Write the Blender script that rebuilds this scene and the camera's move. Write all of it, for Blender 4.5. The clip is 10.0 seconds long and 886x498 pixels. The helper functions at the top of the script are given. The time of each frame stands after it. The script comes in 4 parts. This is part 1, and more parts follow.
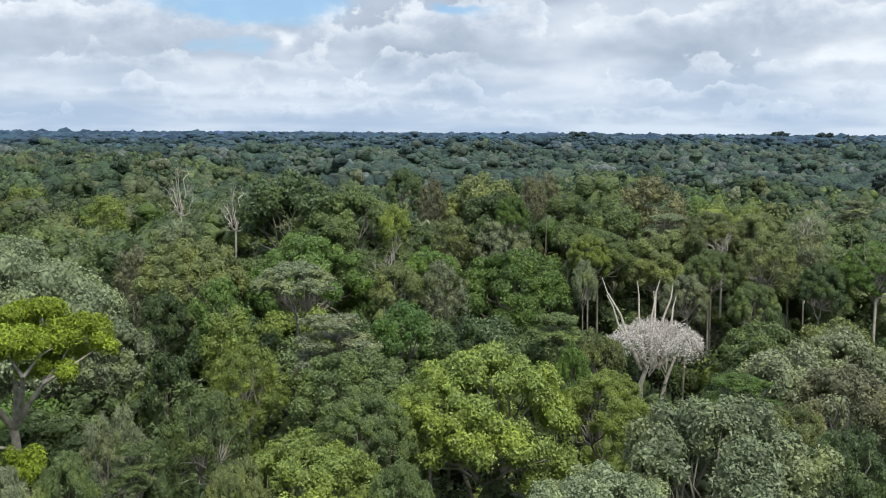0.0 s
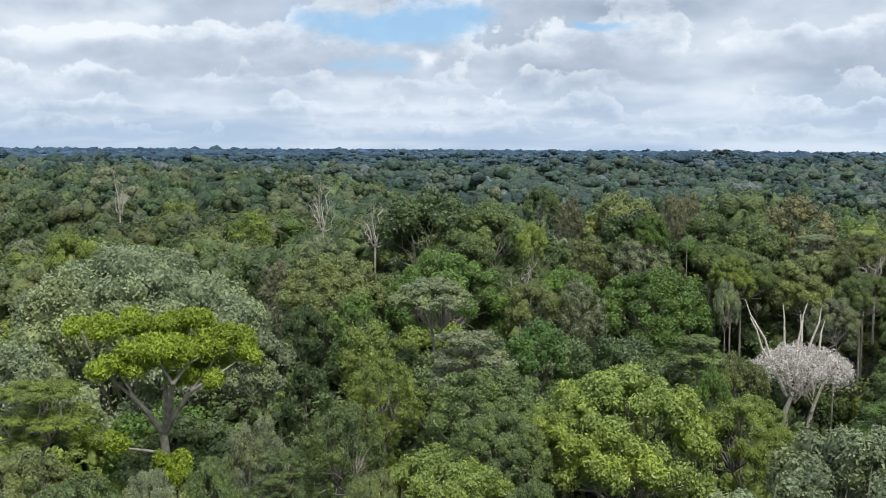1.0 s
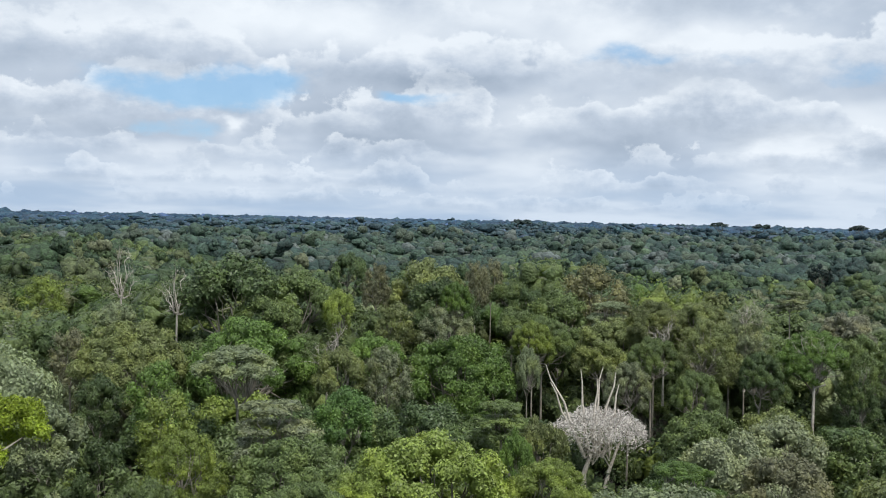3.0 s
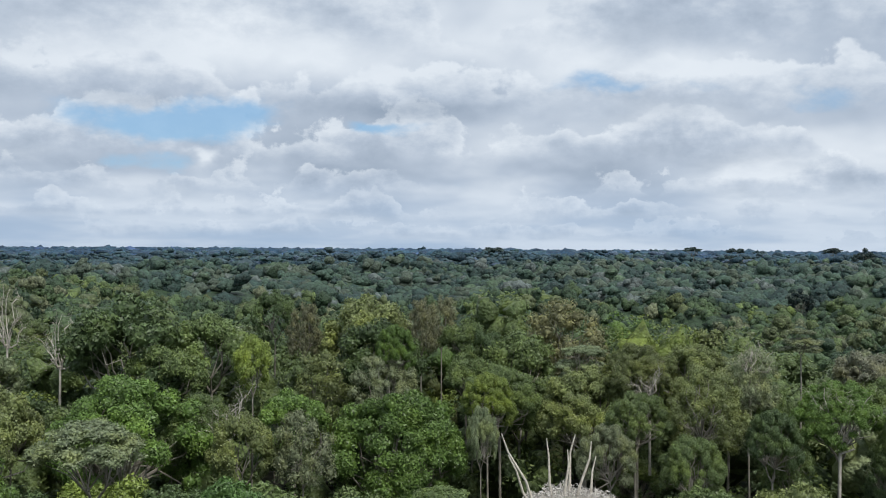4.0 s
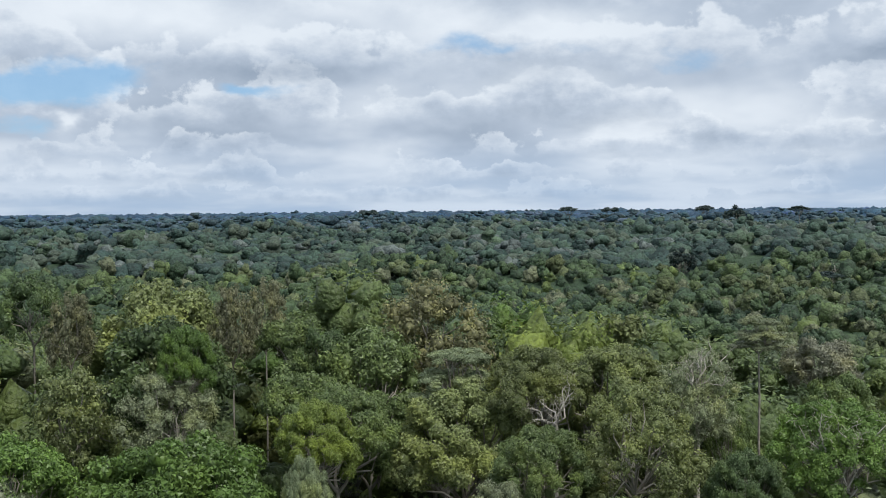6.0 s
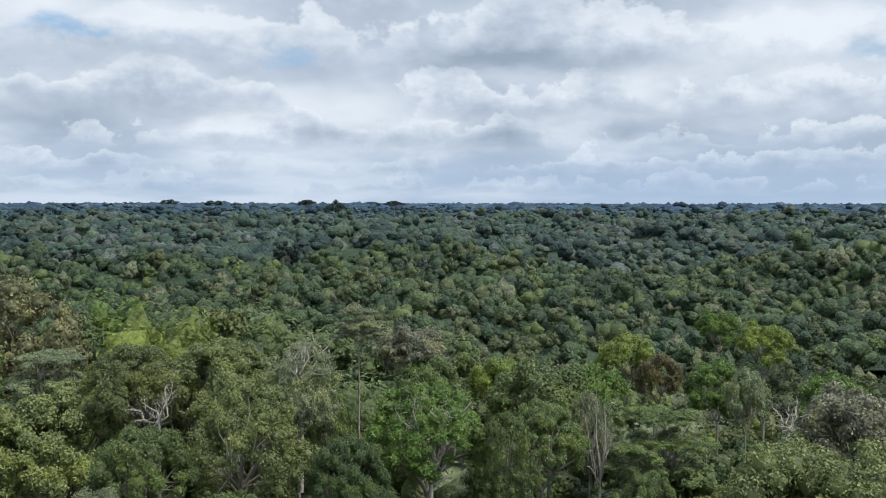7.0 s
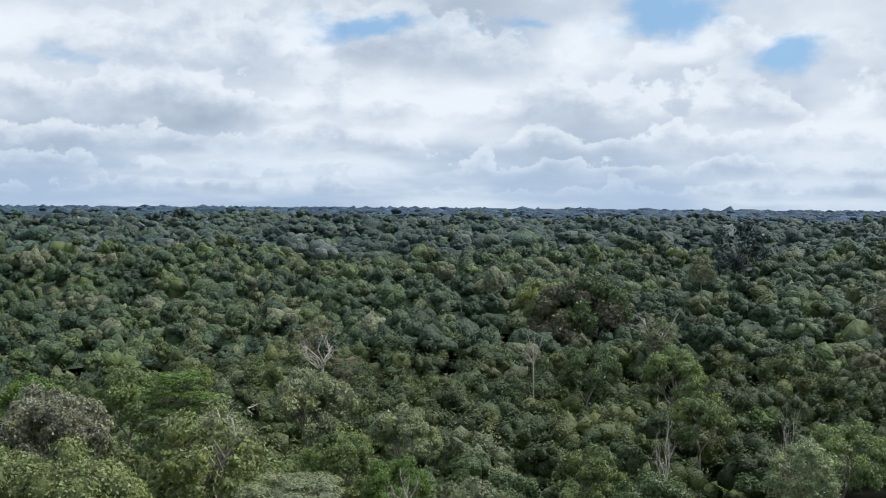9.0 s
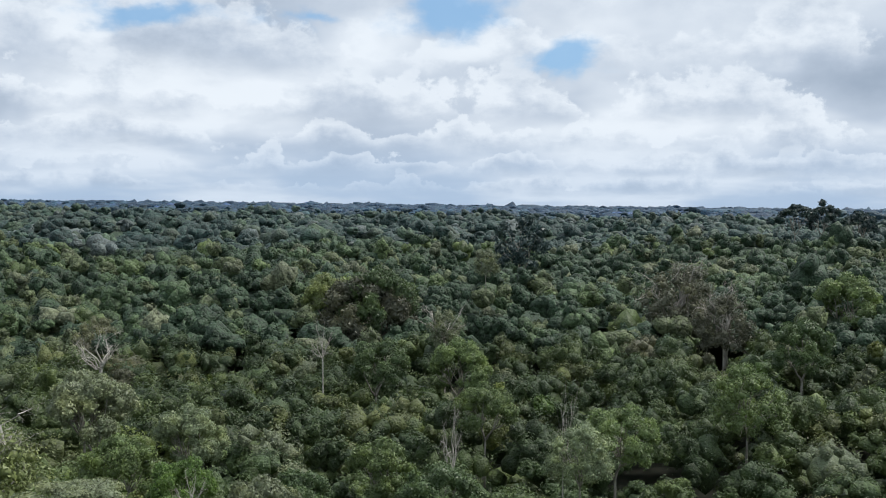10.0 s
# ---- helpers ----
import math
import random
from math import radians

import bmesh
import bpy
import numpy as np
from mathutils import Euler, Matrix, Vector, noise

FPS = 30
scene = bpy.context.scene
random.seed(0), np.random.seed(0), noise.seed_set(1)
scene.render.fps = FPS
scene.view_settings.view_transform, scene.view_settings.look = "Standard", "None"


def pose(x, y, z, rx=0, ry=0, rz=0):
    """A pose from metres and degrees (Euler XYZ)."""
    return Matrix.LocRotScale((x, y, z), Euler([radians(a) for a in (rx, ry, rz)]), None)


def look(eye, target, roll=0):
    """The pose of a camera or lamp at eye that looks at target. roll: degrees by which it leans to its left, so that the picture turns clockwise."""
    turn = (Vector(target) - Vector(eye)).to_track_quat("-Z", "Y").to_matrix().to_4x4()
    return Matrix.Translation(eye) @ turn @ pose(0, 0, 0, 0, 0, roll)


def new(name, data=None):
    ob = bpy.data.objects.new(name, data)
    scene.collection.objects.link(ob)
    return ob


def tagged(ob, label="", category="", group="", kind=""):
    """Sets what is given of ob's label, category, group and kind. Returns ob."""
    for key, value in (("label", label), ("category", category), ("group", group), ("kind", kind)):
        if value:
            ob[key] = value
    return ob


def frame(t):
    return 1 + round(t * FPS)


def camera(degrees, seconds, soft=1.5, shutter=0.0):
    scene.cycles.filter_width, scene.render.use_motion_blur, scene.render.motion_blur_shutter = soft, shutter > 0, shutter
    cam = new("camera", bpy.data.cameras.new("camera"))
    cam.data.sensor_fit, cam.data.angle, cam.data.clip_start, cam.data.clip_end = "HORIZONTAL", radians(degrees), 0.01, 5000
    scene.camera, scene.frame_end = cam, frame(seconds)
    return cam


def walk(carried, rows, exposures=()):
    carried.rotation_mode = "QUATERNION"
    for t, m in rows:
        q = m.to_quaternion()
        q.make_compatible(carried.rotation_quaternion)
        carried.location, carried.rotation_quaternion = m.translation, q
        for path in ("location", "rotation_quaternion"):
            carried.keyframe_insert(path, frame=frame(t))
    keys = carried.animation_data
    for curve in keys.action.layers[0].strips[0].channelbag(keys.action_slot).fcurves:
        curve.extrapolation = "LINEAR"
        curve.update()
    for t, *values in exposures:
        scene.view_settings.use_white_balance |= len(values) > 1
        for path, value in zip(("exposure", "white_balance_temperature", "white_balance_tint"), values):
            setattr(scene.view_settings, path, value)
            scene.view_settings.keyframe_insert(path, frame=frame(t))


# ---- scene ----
cam = camera(47.08, 10.0, soft=1.0)
EYE = 45.0                      # height of the look-out over the forest floor


WAY = radians(-12.8)            # bearing of the flight, to the left of +y


def turned(gone, yaw, pitch, roll):
    """A level camera turned by yaw (to the left of +y), pitch (up) and roll, so many metres along the flight."""
    return pose(-math.sin(WAY) * gone, math.cos(WAY) * gone, EYE, 0, 0, yaw) @ pose(0, 0, 0, 90 + pitch, 0, 0) @ pose(0, 0, 0, 0, 0, roll)


walk(cam, [
    (0.0, turned(0.0, 0.00, -6.63, 0.36)),
    (0.5, turned(0.0, 4.86, -6.15, 0.40)),
    (1.0, turned(0.0, 7.74, -5.69, 0.36)),
    (1.5, turned(0.0, 7.81, -5.42, 0.80)),
    (2.0, turned(0.0, 5.36, -5.33, 0.99)),
    (2.5, turned(0.0, 0.28, -5.23, 1.24)),
    (3.0, turned(0.0, -3.05, -1.76, 1.27)),
    (3.2, turned(1.0, -3.65, -0.85, 1.10)),
    (3.7, turned(16.0, -4.30, -0.38, 0.60)),
    (4.3, turned(32.6, -4.90, 0.07, 0.07)),
    (4.5, turned(36.0, -5.58, -0.18, 0.07)),
    (5.0, turned(50.4, -7.09, -1.14, 0.00)),
    (5.2, turned(57.2, -7.47, -1.74, -0.15)),
    (5.4, turned(60.6, -8.40, -1.95, -0.25)),
    (5.7, turned(61.6, -10.40, -2.10, -0.36)),
    (6.3, turned(61.6, -14.63, -2.54, -0.56)),
    (6.5, turned(61.6, -19.69, -2.66, -0.24)),
    (7.0, turned(61.6, -33.49, -2.69, 0.04)),
    (7.5, turned(61.6, -44.10, -2.91, 0.13)),
    (8.0, turned(61.6, -56.55, -2.96, 0.28)),
    (8.5, turned(61.6, -68.66, -2.66, 0.04)),
    (9.0, turned(61.6, -76.72, -2.45, 0.31)),
    (9.5, turned(61.6, -83.28, -2.48, 0.63)),
    (10.0, turned(61.6, -88.59, -2.66, 0.59)),
], [(0, 0.06, 6500, 10), (3.2, 0.0, 6500, 10), (4.4, -0.19, 6410, 10), (5.2, -0.16, 6410, 10), (6.4, -0.08, 6410, 10), (10, -0.05, 6410, 10)])

# ---- sky and sun ----
world = bpy.data.worlds.new("cloudy_sky")
scene.world = world
world.use_nodes = True
SUN_EL, SUN_AZ = radians(58), radians(150)      # azimuth from +y, clockwise


def build_sky():
    nt = world.node_tree
    nt.nodes.clear()
    L = nt.links.new

    def math_(op, a, b=None, c=None, clamp=False):
        n = nt.nodes.new("ShaderNodeMath")
        n.operation, n.use_clamp = op, clamp
        for i, v in enumerate((a, b, c)):
            if v is None:
                continue
            if isinstance(v, (int, float)):
                n.inputs[i].default_value = v
            else:
                L(v, n.inputs[i])
        return n.outputs[0]

    def smooth(v, lo, hi, a=0.0, b=1.0):
        n = nt.nodes.new("ShaderNodeMapRange")
        n.interpolation_type = "SMOOTHSTEP"
        L(v, n.inputs[0])
        for i, q in enumerate((lo, hi, a, b)):
            n.inputs[i + 1].default_value = q
        return n.outputs[0]

    def mix(f, a, b):
        n = nt.nodes.new("ShaderNodeMix")
        n.data_type = "RGBA"
        if isinstance(f, float):
            n.inputs[0].default_value = f
        else:
            L(f, n.inputs[0])
        for i, v in ((6, a), (7, b)):
            if isinstance(v, tuple):
                n.inputs[i].default_value = (*v, 1)
            else:
                L(v, n.inputs[i])
        return n.outputs[2]

    tc = nt.nodes.new("ShaderNodeTexCoord")
    sep = nt.nodes.new("ShaderNodeSeparateXYZ")
    L(tc.outputs["Generated"], sep.inputs[0])
    dx, dy, dz = sep.outputs
    az = math_("ARCTAN2", dx, dy)                # to the right of +y
    el = math_("MAXIMUM", math_("ARCSINE", dz), 0.0)

    base = math_("ADD", el, 0.05)

    def cell(lift, wide, tall, seed):
        """Where a direction lies in the cloud deck; cells shrink and flatten towards the horizon. lift: raised by that share of its height."""
        e = math_("MULTIPLY", base, 1.0 + lift)
        g = math_("MULTIPLY", math_("POWER", e, -0.25), wide)
        c = nt.nodes.new("ShaderNodeCombineXYZ")
        L(math_("MULTIPLY_ADD", dx, g, seed), c.inputs[0])
        L(math_("MULTIPLY_ADD", dy, g, seed * 1.7), c.inputs[1])
        L(math_("MULTIPLY", math_("LOGARITHM", e, 2.71828), -tall), c.inputs[2])
        return c.outputs[0]

    def fluff(lift, wide, tall, seed, detail, rough, warp=0.0):
        n = nt.nodes.new("ShaderNodeTexNoise")
        n.inputs["Scale"].default_value, n.inputs["Detail"].default_value = 1.0, detail
        n.inputs["Roughness"].default_value, n.inputs["Distortion"].default_value = rough, warp
        L(cell(lift, wide, tall, seed), n.inputs["Vector"])
        return n.outputs[0]

    def tinted(lit):
        ramp = nt.nodes.new("ShaderNodeValToRGB")
        L(lit, ramp.inputs[0])
        ramp.color_ramp.elements[0].position, ramp.color_ramp.elements[0].color = 0.0, (0.30, 0.38, 0.49, 1)
        ramp.color_ramp.elements[1].position, ramp.color_ramp.elements[1].color = 1.0, (0.87, 0.935, 1.0, 1)
        mid = ramp.color_ramp.elements.new(0.5)
        mid.color = (0.53, 0.615, 0.73, 1)
        return ramp.outputs[0]

    def total(*terms):
        """Sum of (value, weight)."""
        v = 0.0
        for sock, k in terms:
            v = math_("MULTIPLY_ADD", sock, k, v)
        return v

    def plain(freq, squash, seed, detail, rough):
        """Noise over the sky with cells that are squash times wider than high."""
        c = nt.nodes.new("ShaderNodeCombineXYZ")
        L(math_("MULTIPLY_ADD", dx, freq, seed), c.inputs[0])
        L(math_("MULTIPLY_ADD", dy, freq, seed * 1.7), c.inputs[1])
        L(math_("MULTIPLY", el, freq * squash), c.inputs[2])
        n = nt.nodes.new("ShaderNodeTexNoise")
        n.inputs["Scale"].default_value, n.inputs["Detail"].default_value = 1.0, detail
        n.inputs["Roughness"].default_value = rough
        L(c.outputs[0], n.inputs["Vector"])
        return n

    veil = fluff(0.0, 2.2, 0.9, 21.3, 4.0, 0.55)
    fine = plain(25.0, 1.8, 9.1, 6.0, 0.6).outputs[0]
    heap = fluff(0.0, 9.0, 4.0, 9.1, 4.0, 0.56)

    warp = plain(9.0, 1.6, 41.0, 5.0, 0.55)
    bent = nt.nodes.new("ShaderNodeSeparateColor")
    L(warp.outputs["Color"], bent.inputs[0])
    az_b = math_("MULTIPLY_ADD", math_("SUBTRACT", bent.outputs[0], 0.5), 0.16, az)
    el_b = math_("MULTIPLY_ADD", math_("SUBTRACT", bent.outputs[1], 0.5), 0.06, el)

    def spot(a, e, wa, we, amount):
        """A soft patch of the sky round azimuth a (right of +y) and elevation e, in degrees, with its half widths."""
        u = math_("MULTIPLY_ADD", az_b, 1 / radians(wa), -a / wa)
        v = math_("MULTIPLY_ADD", el_b, 1 / radians(we), -e / we)
        r2 = math_("MULTIPLY_ADD", u, u, math_("MULTIPLY", v, v))
        return math_("MULTIPLY", math_("POWER", 0.37, r2), amount)

    # white heads and veils, and the grey undersides of the larger banks
    tone = smooth(az, 0.5, 1.6, 0.0, 0.10)            # the deck thins and whitens towards the east
    for where in ((-9.7, 5.1, 0.9, 0.5, 0.7), (-29.0, 6.0, 3.5, 1.1, 0.45), (-24.5, 6.4, 2.5, 0.9, 0.4), (-18.0, 4.0, 5.0, 0.6, -0.3),
                  (-1.0, 4.4, 5.5, 0.7, -0.3), (10.0, 4.2, 4.0, 0.7, -0.25), (-6.0, 10.8, 15.0, 1.9, 0.5), (12.0, 8.4, 5.0, 1.2, -0.12),
                  (2.0, 7.9, 6.0, 0.7, -0.32), (18.6, 10.0, 5.5, 1.4, 0.35), (37.5, 7.7, 7.0, 0.8, -0.42), (53.0, 9.6, 6.0, 1.4, 0.35),
                  (28.6, 3.7, 1.8, 0.45, -0.3), (36.6, 3.8, 2.2, 0.5, -0.25), (43.8, 3.8, 2.8, 0.6, -0.35), (22.0, 3.9, 1.6, 0.6, 0.35),
                  (64.0, 4.5, 3.0, 0.6, -0.22), (75.3, 4.0, 2.2, 0.7, 0.35), (89.3, 8.0, 3.0, 0.9, 0.4), (85.2, 9.5, 1.6, 1.0, 0.4),
                  (68.5, 9.0, 1.5, 1.2, 0.3), (112.0, 6.8, 3.5, 1.2, -0.35), (80.0, 6.0, 16.0, 1.6, 0.14), (98.0, 4.6, 9.0, 1.2, 0.12)):
        tone = math_("ADD", tone, spot(*where))
    clouds = tinted(math_("ADD", smooth(veil, 0.32, 0.68, 0.3, 0.95), tone, clamp=True))

    def row(e, h, freq, cover, seed, strength):
        """A bank of heaped clouds: soft grey base at e degrees, bright heads up to h degrees higher, gaps where the noise is low."""
        nonlocal clouds
        n = plain(freq, 1.15, seed, 7.0, 0.56).outputs[0]
        head = math_("MULTIPLY_ADD", n, 1 / 0.21, -(0.5 - cover) / 0.21)
        a = math_("MULTIPLY_ADD", el, 1 / radians(h), -e / h)
        a = math_("MULTIPLY_ADD", math_("SUBTRACT", heap, 0.5), 0.8, a)
        deep = math_("SUBTRACT", head, a)
        body = math_("MULTIPLY", smooth(deep, 0.0, 0.17), smooth(a, -0.45, 0.2))
        lit = math_("MULTIPLY_ADD", smooth(deep, 0.0, 1.15), -0.66, 1.04)
        lit = math_("MULTIPLY_ADD", math_("SUBTRACT", fine, 0.5), 1.25, lit)
        lit = math_("MULTIPLY", lit, smooth(a, -0.5, 0.9, 0.58, 1.0))
        lit = math_("ADD", lit, tone, clamp=True)
        clouds = mix(math_("MULTIPLY", body, strength), clouds, tinted(lit))

    row(0.7, 1.1, 21.0, 0.09, 2.0, 0.8)
    row(1.8, 1.5, 15.0, 0.09, 5.0, 0.85)
    row(3.2, 2.1, 11.0, 0.09, 8.0, 0.8)
    row(5.2, 3.0, 8.0, 0.09, 11.0, 0.85)
    row(8.0, 4.2, 6.0, 0.10, 14.5, 0.8)
    row(11.8, 5.5, 4.6, 0.10, 17.0, 0.8)
    row(17.5, 8.0, 3.4, 0.10, 29.0, 0.8)
    row(28.0, 14.0, 2.4, 0.10, 31.0, 0.8)
    lit = smooth(veil, 0.3, 0.7)

    # openings in the cloud deck, frayed by the cloud's own texture
    gap = None
    for where in ((-9.5, 6.8, 5.2, 0.95, 1.0), (1.6, 6.7, 2.2, 0.4, 0.75), (-12.2, 4.6, 1.8, 0.7, 0.6), (14.2, 8.9, 4.4, 0.5, 0.6),
                  (25.0, 8.2, 3.5, 0.7, 0.4), (73.0, 9.7, 4.0, 0.8, 0.95), (88.9, 10.4, 3.6, 1.5, 0.95), (95.3, 8.0, 2.4, 1.0, 0.95),
                  (81.0, 9.9, 2.2, 0.5, 0.7), (57.5, 7.9, 3.0, 0.6, 0.42)):
        g = spot(*where)
        gap = g if gap is None else math_("MAXIMUM", gap, g)
    frayed = total((gap, 1.0), (heap, -0.9), (fine, -0.5))
    hole = smooth(math_("ADD", frayed, 0.7), 0.18, 0.78)

    sky = nt.nodes.new("ShaderNodeTexSky")
    sky.sky_type, sky.sun_disc = "NISHITA", False
    sky.sun_elevation, sky.sun_rotation = SUN_EL, SUN_AZ
    sky.air_density, sky.dust_density, sky.ozone_density = 1.0, 0.2, 3.0
    blue = nt.nodes.new("ShaderNodeVectorMath")
    blue.operation = "SCALE"
    L(sky.outputs[0], blue.inputs[0])
    blue.inputs["Scale"].default_value = 0.12

    clear = mix(0.6, blue.outputs[0], (0.24, 0.50, 0.82))
    top = mix(math_("MULTIPLY", hole, 0.88), clouds, clear)
    # damp air low over the horizon
    low = smooth(el, 0.0, 0.085, 0.75, 0.0)
    low = math_("MULTIPLY", low, smooth(lit, 0.1, 0.9, 1.0, 0.55))
    whole = mix(low, top, (0.42, 0.565, 0.76))
    bg = nt.nodes.new("ShaderNodeBackground")
    L(whole, bg.inputs[0])
    bg.inputs[1].default_value = 1.0
    out = nt.nodes.new("ShaderNodeOutputWorld")
    L(bg.outputs[0], out.inputs[0])


build_sky()

sun_data = bpy.data.lights.new("sun", "SUN")
sun_data.energy, sun_data.angle, sun_data.color = 3.7, radians(20), (1.0, 0.97, 0.91)
sun = new("sun", sun_data)
to_sun = Vector((math.sin(SUN_AZ) * math.cos(SUN_EL), math.cos(SUN_AZ) * math.cos(SUN_EL), math.sin(SUN_EL)))
sun.matrix_world = look(tuple(to_sun * 100), (0, 0, 0))

# ---- materials ----
def leaf_material(name, colour, rough=0.42, thin=0.25, vary=0.24, shift=(1.18, 1.09, 0.68), scale=2.2, grain=15.0, speckle=0.22):
    """Foliage: a base green that varies leaf by leaf, spray by spray and tree by tree, a waxy gloss and some light through the blade."""
    m = bpy.data.materials.new(name)
    m.use_nodes = True
    nt = m.node_tree
    nt.nodes.clear()
    L = nt.links.new
    geo = nt.nodes.new("ShaderNodeNewGeometry")
    info = nt.nodes.new("ShaderNodeObjectInfo")
    tc = nt.nodes.new("ShaderNodeTexCoord")
    nz = nt.nodes.new("ShaderNodeTexNoise")
    nz.inputs["Scale"].default_value, nz.inputs["Detail"].default_value = scale, 3.0
    L(tc.outputs["Object"], nz.inputs["Vector"])

    def mr(sock, lo, hi, a, b):
        n = nt.nodes.new("ShaderNodeMapRange")
        L(sock, n.inputs[0])
        for i, q in enumerate((lo, hi, a, b)):
            n.inputs[i + 1].default_value = q
        return n.outputs[0]

    def mul(a, b):
        n = nt.nodes.new("ShaderNodeMath")
        n.operation = "MULTIPLY"
        L(a, n.inputs[0])
        L(b, n.inputs[1])
        return n.outputs[0]

    leaf = mr(geo.outputs["Random Per Island"], 0, 1, 1 - vary, 1 + vary)
    spray = mr(nz.outputs[0], 0.3, 0.7, 0.82, 1.18)
    tree = mr(info.outputs["Random"], 0, 1, 0.82, 1.18)
    cells = nt.nodes.new("ShaderNodeTexVoronoi")
    cells.inputs["Scale"].default_value = grain
    L(tc.outputs["Object"], cells.inputs["Vector"])
    tone = nt.nodes.new("ShaderNodeSeparateColor")
    L(cells.outputs["Color"], tone.inputs[0])
    value = mul(mul(mul(leaf, spray), tree), mr(tone.outputs[0], 0, 1, 1 - speckle, 1 + speckle))
    mixc = nt.nodes.new("ShaderNodeMix")
    mixc.data_type = "RGBA"
    L(mr(nz.outputs[0], 0.45, 0.75, 0.0, 0.8), mixc.inputs[0])
    mixc.inputs[6].default_value = (*colour, 1)
    mixc.inputs[7].default_value = (colour[0] * shift[0], colour[1] * shift[1], colour[2] * shift[2], 1)
    col = nt.nodes.new("ShaderNodeVectorMath")
    col.operation = "SCALE"
    L(mixc.outputs[2], col.inputs[0])
    L(value, col.inputs["Scale"])
    p = nt.nodes.new("ShaderNodeBsdfPrincipled")
    L(col.outputs[0], p.inputs["Base Color"])
    p.inputs["Roughness"].default_value = rough
    p.inputs["Specular IOR Level"].default_value = 0.35
    bp = nt.nodes.new("ShaderNodeBump")
    bp.inputs["Strength"].default_value, bp.inputs["Distance"].default_value = 0.7, 0.6 / grain
    bp.invert = True
    L(cells.outputs["Distance"], bp.inputs["Height"])
    clump = nt.nodes.new("ShaderNodeTexNoise")
    clump.inputs["Scale"].default_value, clump.inputs["Detail"].default_value, clump.inputs["Roughness"].default_value = grain * 0.3, 5.0, 0.7
    L(tc.outputs["Object"], clump.inputs["Vector"])
    relief = nt.nodes.new("ShaderNodeBump")
    relief.inputs["Strength"].default_value, relief.inputs["Distance"].default_value = 0.8, 1.5 / grain
    L(clump.outputs[0], relief.inputs["Height"])
    L(relief.outputs[0], bp.inputs["Normal"])
    L(bp.outputs[0], p.inputs["Normal"])
    t = nt.nodes.new("ShaderNodeBsdfTranslucent")
    L(col.outputs[0], t.inputs[0])
    mx = nt.nodes.new("ShaderNodeMixShader")
    mx.inputs[0].default_value = thin
    L(p.outputs[0], mx.inputs[1])
    L(t.outputs[0], mx.inputs[2])
    out = nt.nodes.new("ShaderNodeOutputMaterial")
    L(mx.outputs[0], out.inputs[0])
    return m


def rough_material(name, a, b, scale, rough=0.9, bump=0.3):
    m = bpy.data.materials.new(name)
    m.use_nodes = True
    nt = m.node_tree
    L = nt.links.new
    p = nt.nodes["Principled BSDF"]
    tc = nt.nodes.new("ShaderNodeTexCoord")
    nz = nt.nodes.new("ShaderNodeTexNoise")
    nz.inputs["Scale"].default_value, nz.inputs["Detail"].default_value = scale, 6.0
    L(tc.outputs["Object"], nz.inputs["Vector"])
    mx = nt.nodes.new("ShaderNodeMix")
    mx.data_type = "RGBA"
    mr = nt.nodes.new("ShaderNodeMapRange")
    L(nz.outputs[0], mr.inputs[0])
    mr.inputs[1].default_value, mr.inputs[2].default_value = 0.35, 0.65
    L(mr.outputs[0], mx.inputs[0])
    mx.inputs[6].default_value, mx.inputs[7].default_value = (*a, 1), (*b, 1)
    L(mx.outputs[2], p.inputs["Base Color"])
    p.inputs["Roughness"].default_value = rough
    bp = nt.nodes.new("ShaderNodeBump")
    bp.inputs["Strength"].default_value = bump
    L(nz.outputs[0], bp.inputs["Height"])
    L(bp.outputs[0], p.inputs["Normal"])
    return m


# name: base colour of the foliage, its words
SPECIES = {
    "silver": ((0.222, 0.272, 0.152), "grey-green"),
    "yellow": ((0.265, 0.360, 0.040), "bright yellow-green"),
    "lime": ((0.198, 0.262, 0.062), "light green"),
    "mid": ((0.142, 0.198, 0.074), "mid-green"),
    "dark": ((0.092, 0.140, 0.058), "dark green"),
    "fresh": ((0.116, 0.194, 0.048), "fresh bright green"),
    "olive": ((0.178, 0.215, 0.084), "olive green"),
    "brown": ((0.175, 0.182, 0.105), "brownish, thinning"),
    "pale": ((0.222, 0.258, 0.150), "pale green"),
    "emerald": ((0.105, 0.195, 0.055), "emerald green"),
    # for remote trees: dark green with the distance haze mixed into the colour
    "far": ((0.034, 0.058, 0.056), "haze-tinted dark green"),
    "tan": ((0.205, 0.208, 0.105), "tan, half-dry"),
    "greybrown": ((0.225, 0.235, 0.165), "grey-brown"),
    "rust": ((0.150, 0.136, 0.066), "rusty brown"),
    "umber": ((0.125, 0.130, 0.088), "dull umber"),
}
LEAF = {k: leaf_material(k + "_leaves", c) for k, (c, w) in SPECIES.items()}
BLEACHED = leaf_material("bleached_twigs", (0.70, 0.66, 0.61), 0.8, 0.05, 0.3, (0.9, 0.9, 0.9))
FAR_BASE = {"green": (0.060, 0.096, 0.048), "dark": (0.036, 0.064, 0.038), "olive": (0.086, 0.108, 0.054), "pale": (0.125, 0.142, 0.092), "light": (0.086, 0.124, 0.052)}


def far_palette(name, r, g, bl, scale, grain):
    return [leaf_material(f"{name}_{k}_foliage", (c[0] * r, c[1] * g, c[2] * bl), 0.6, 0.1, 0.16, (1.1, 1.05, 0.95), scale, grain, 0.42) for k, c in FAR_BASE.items()]


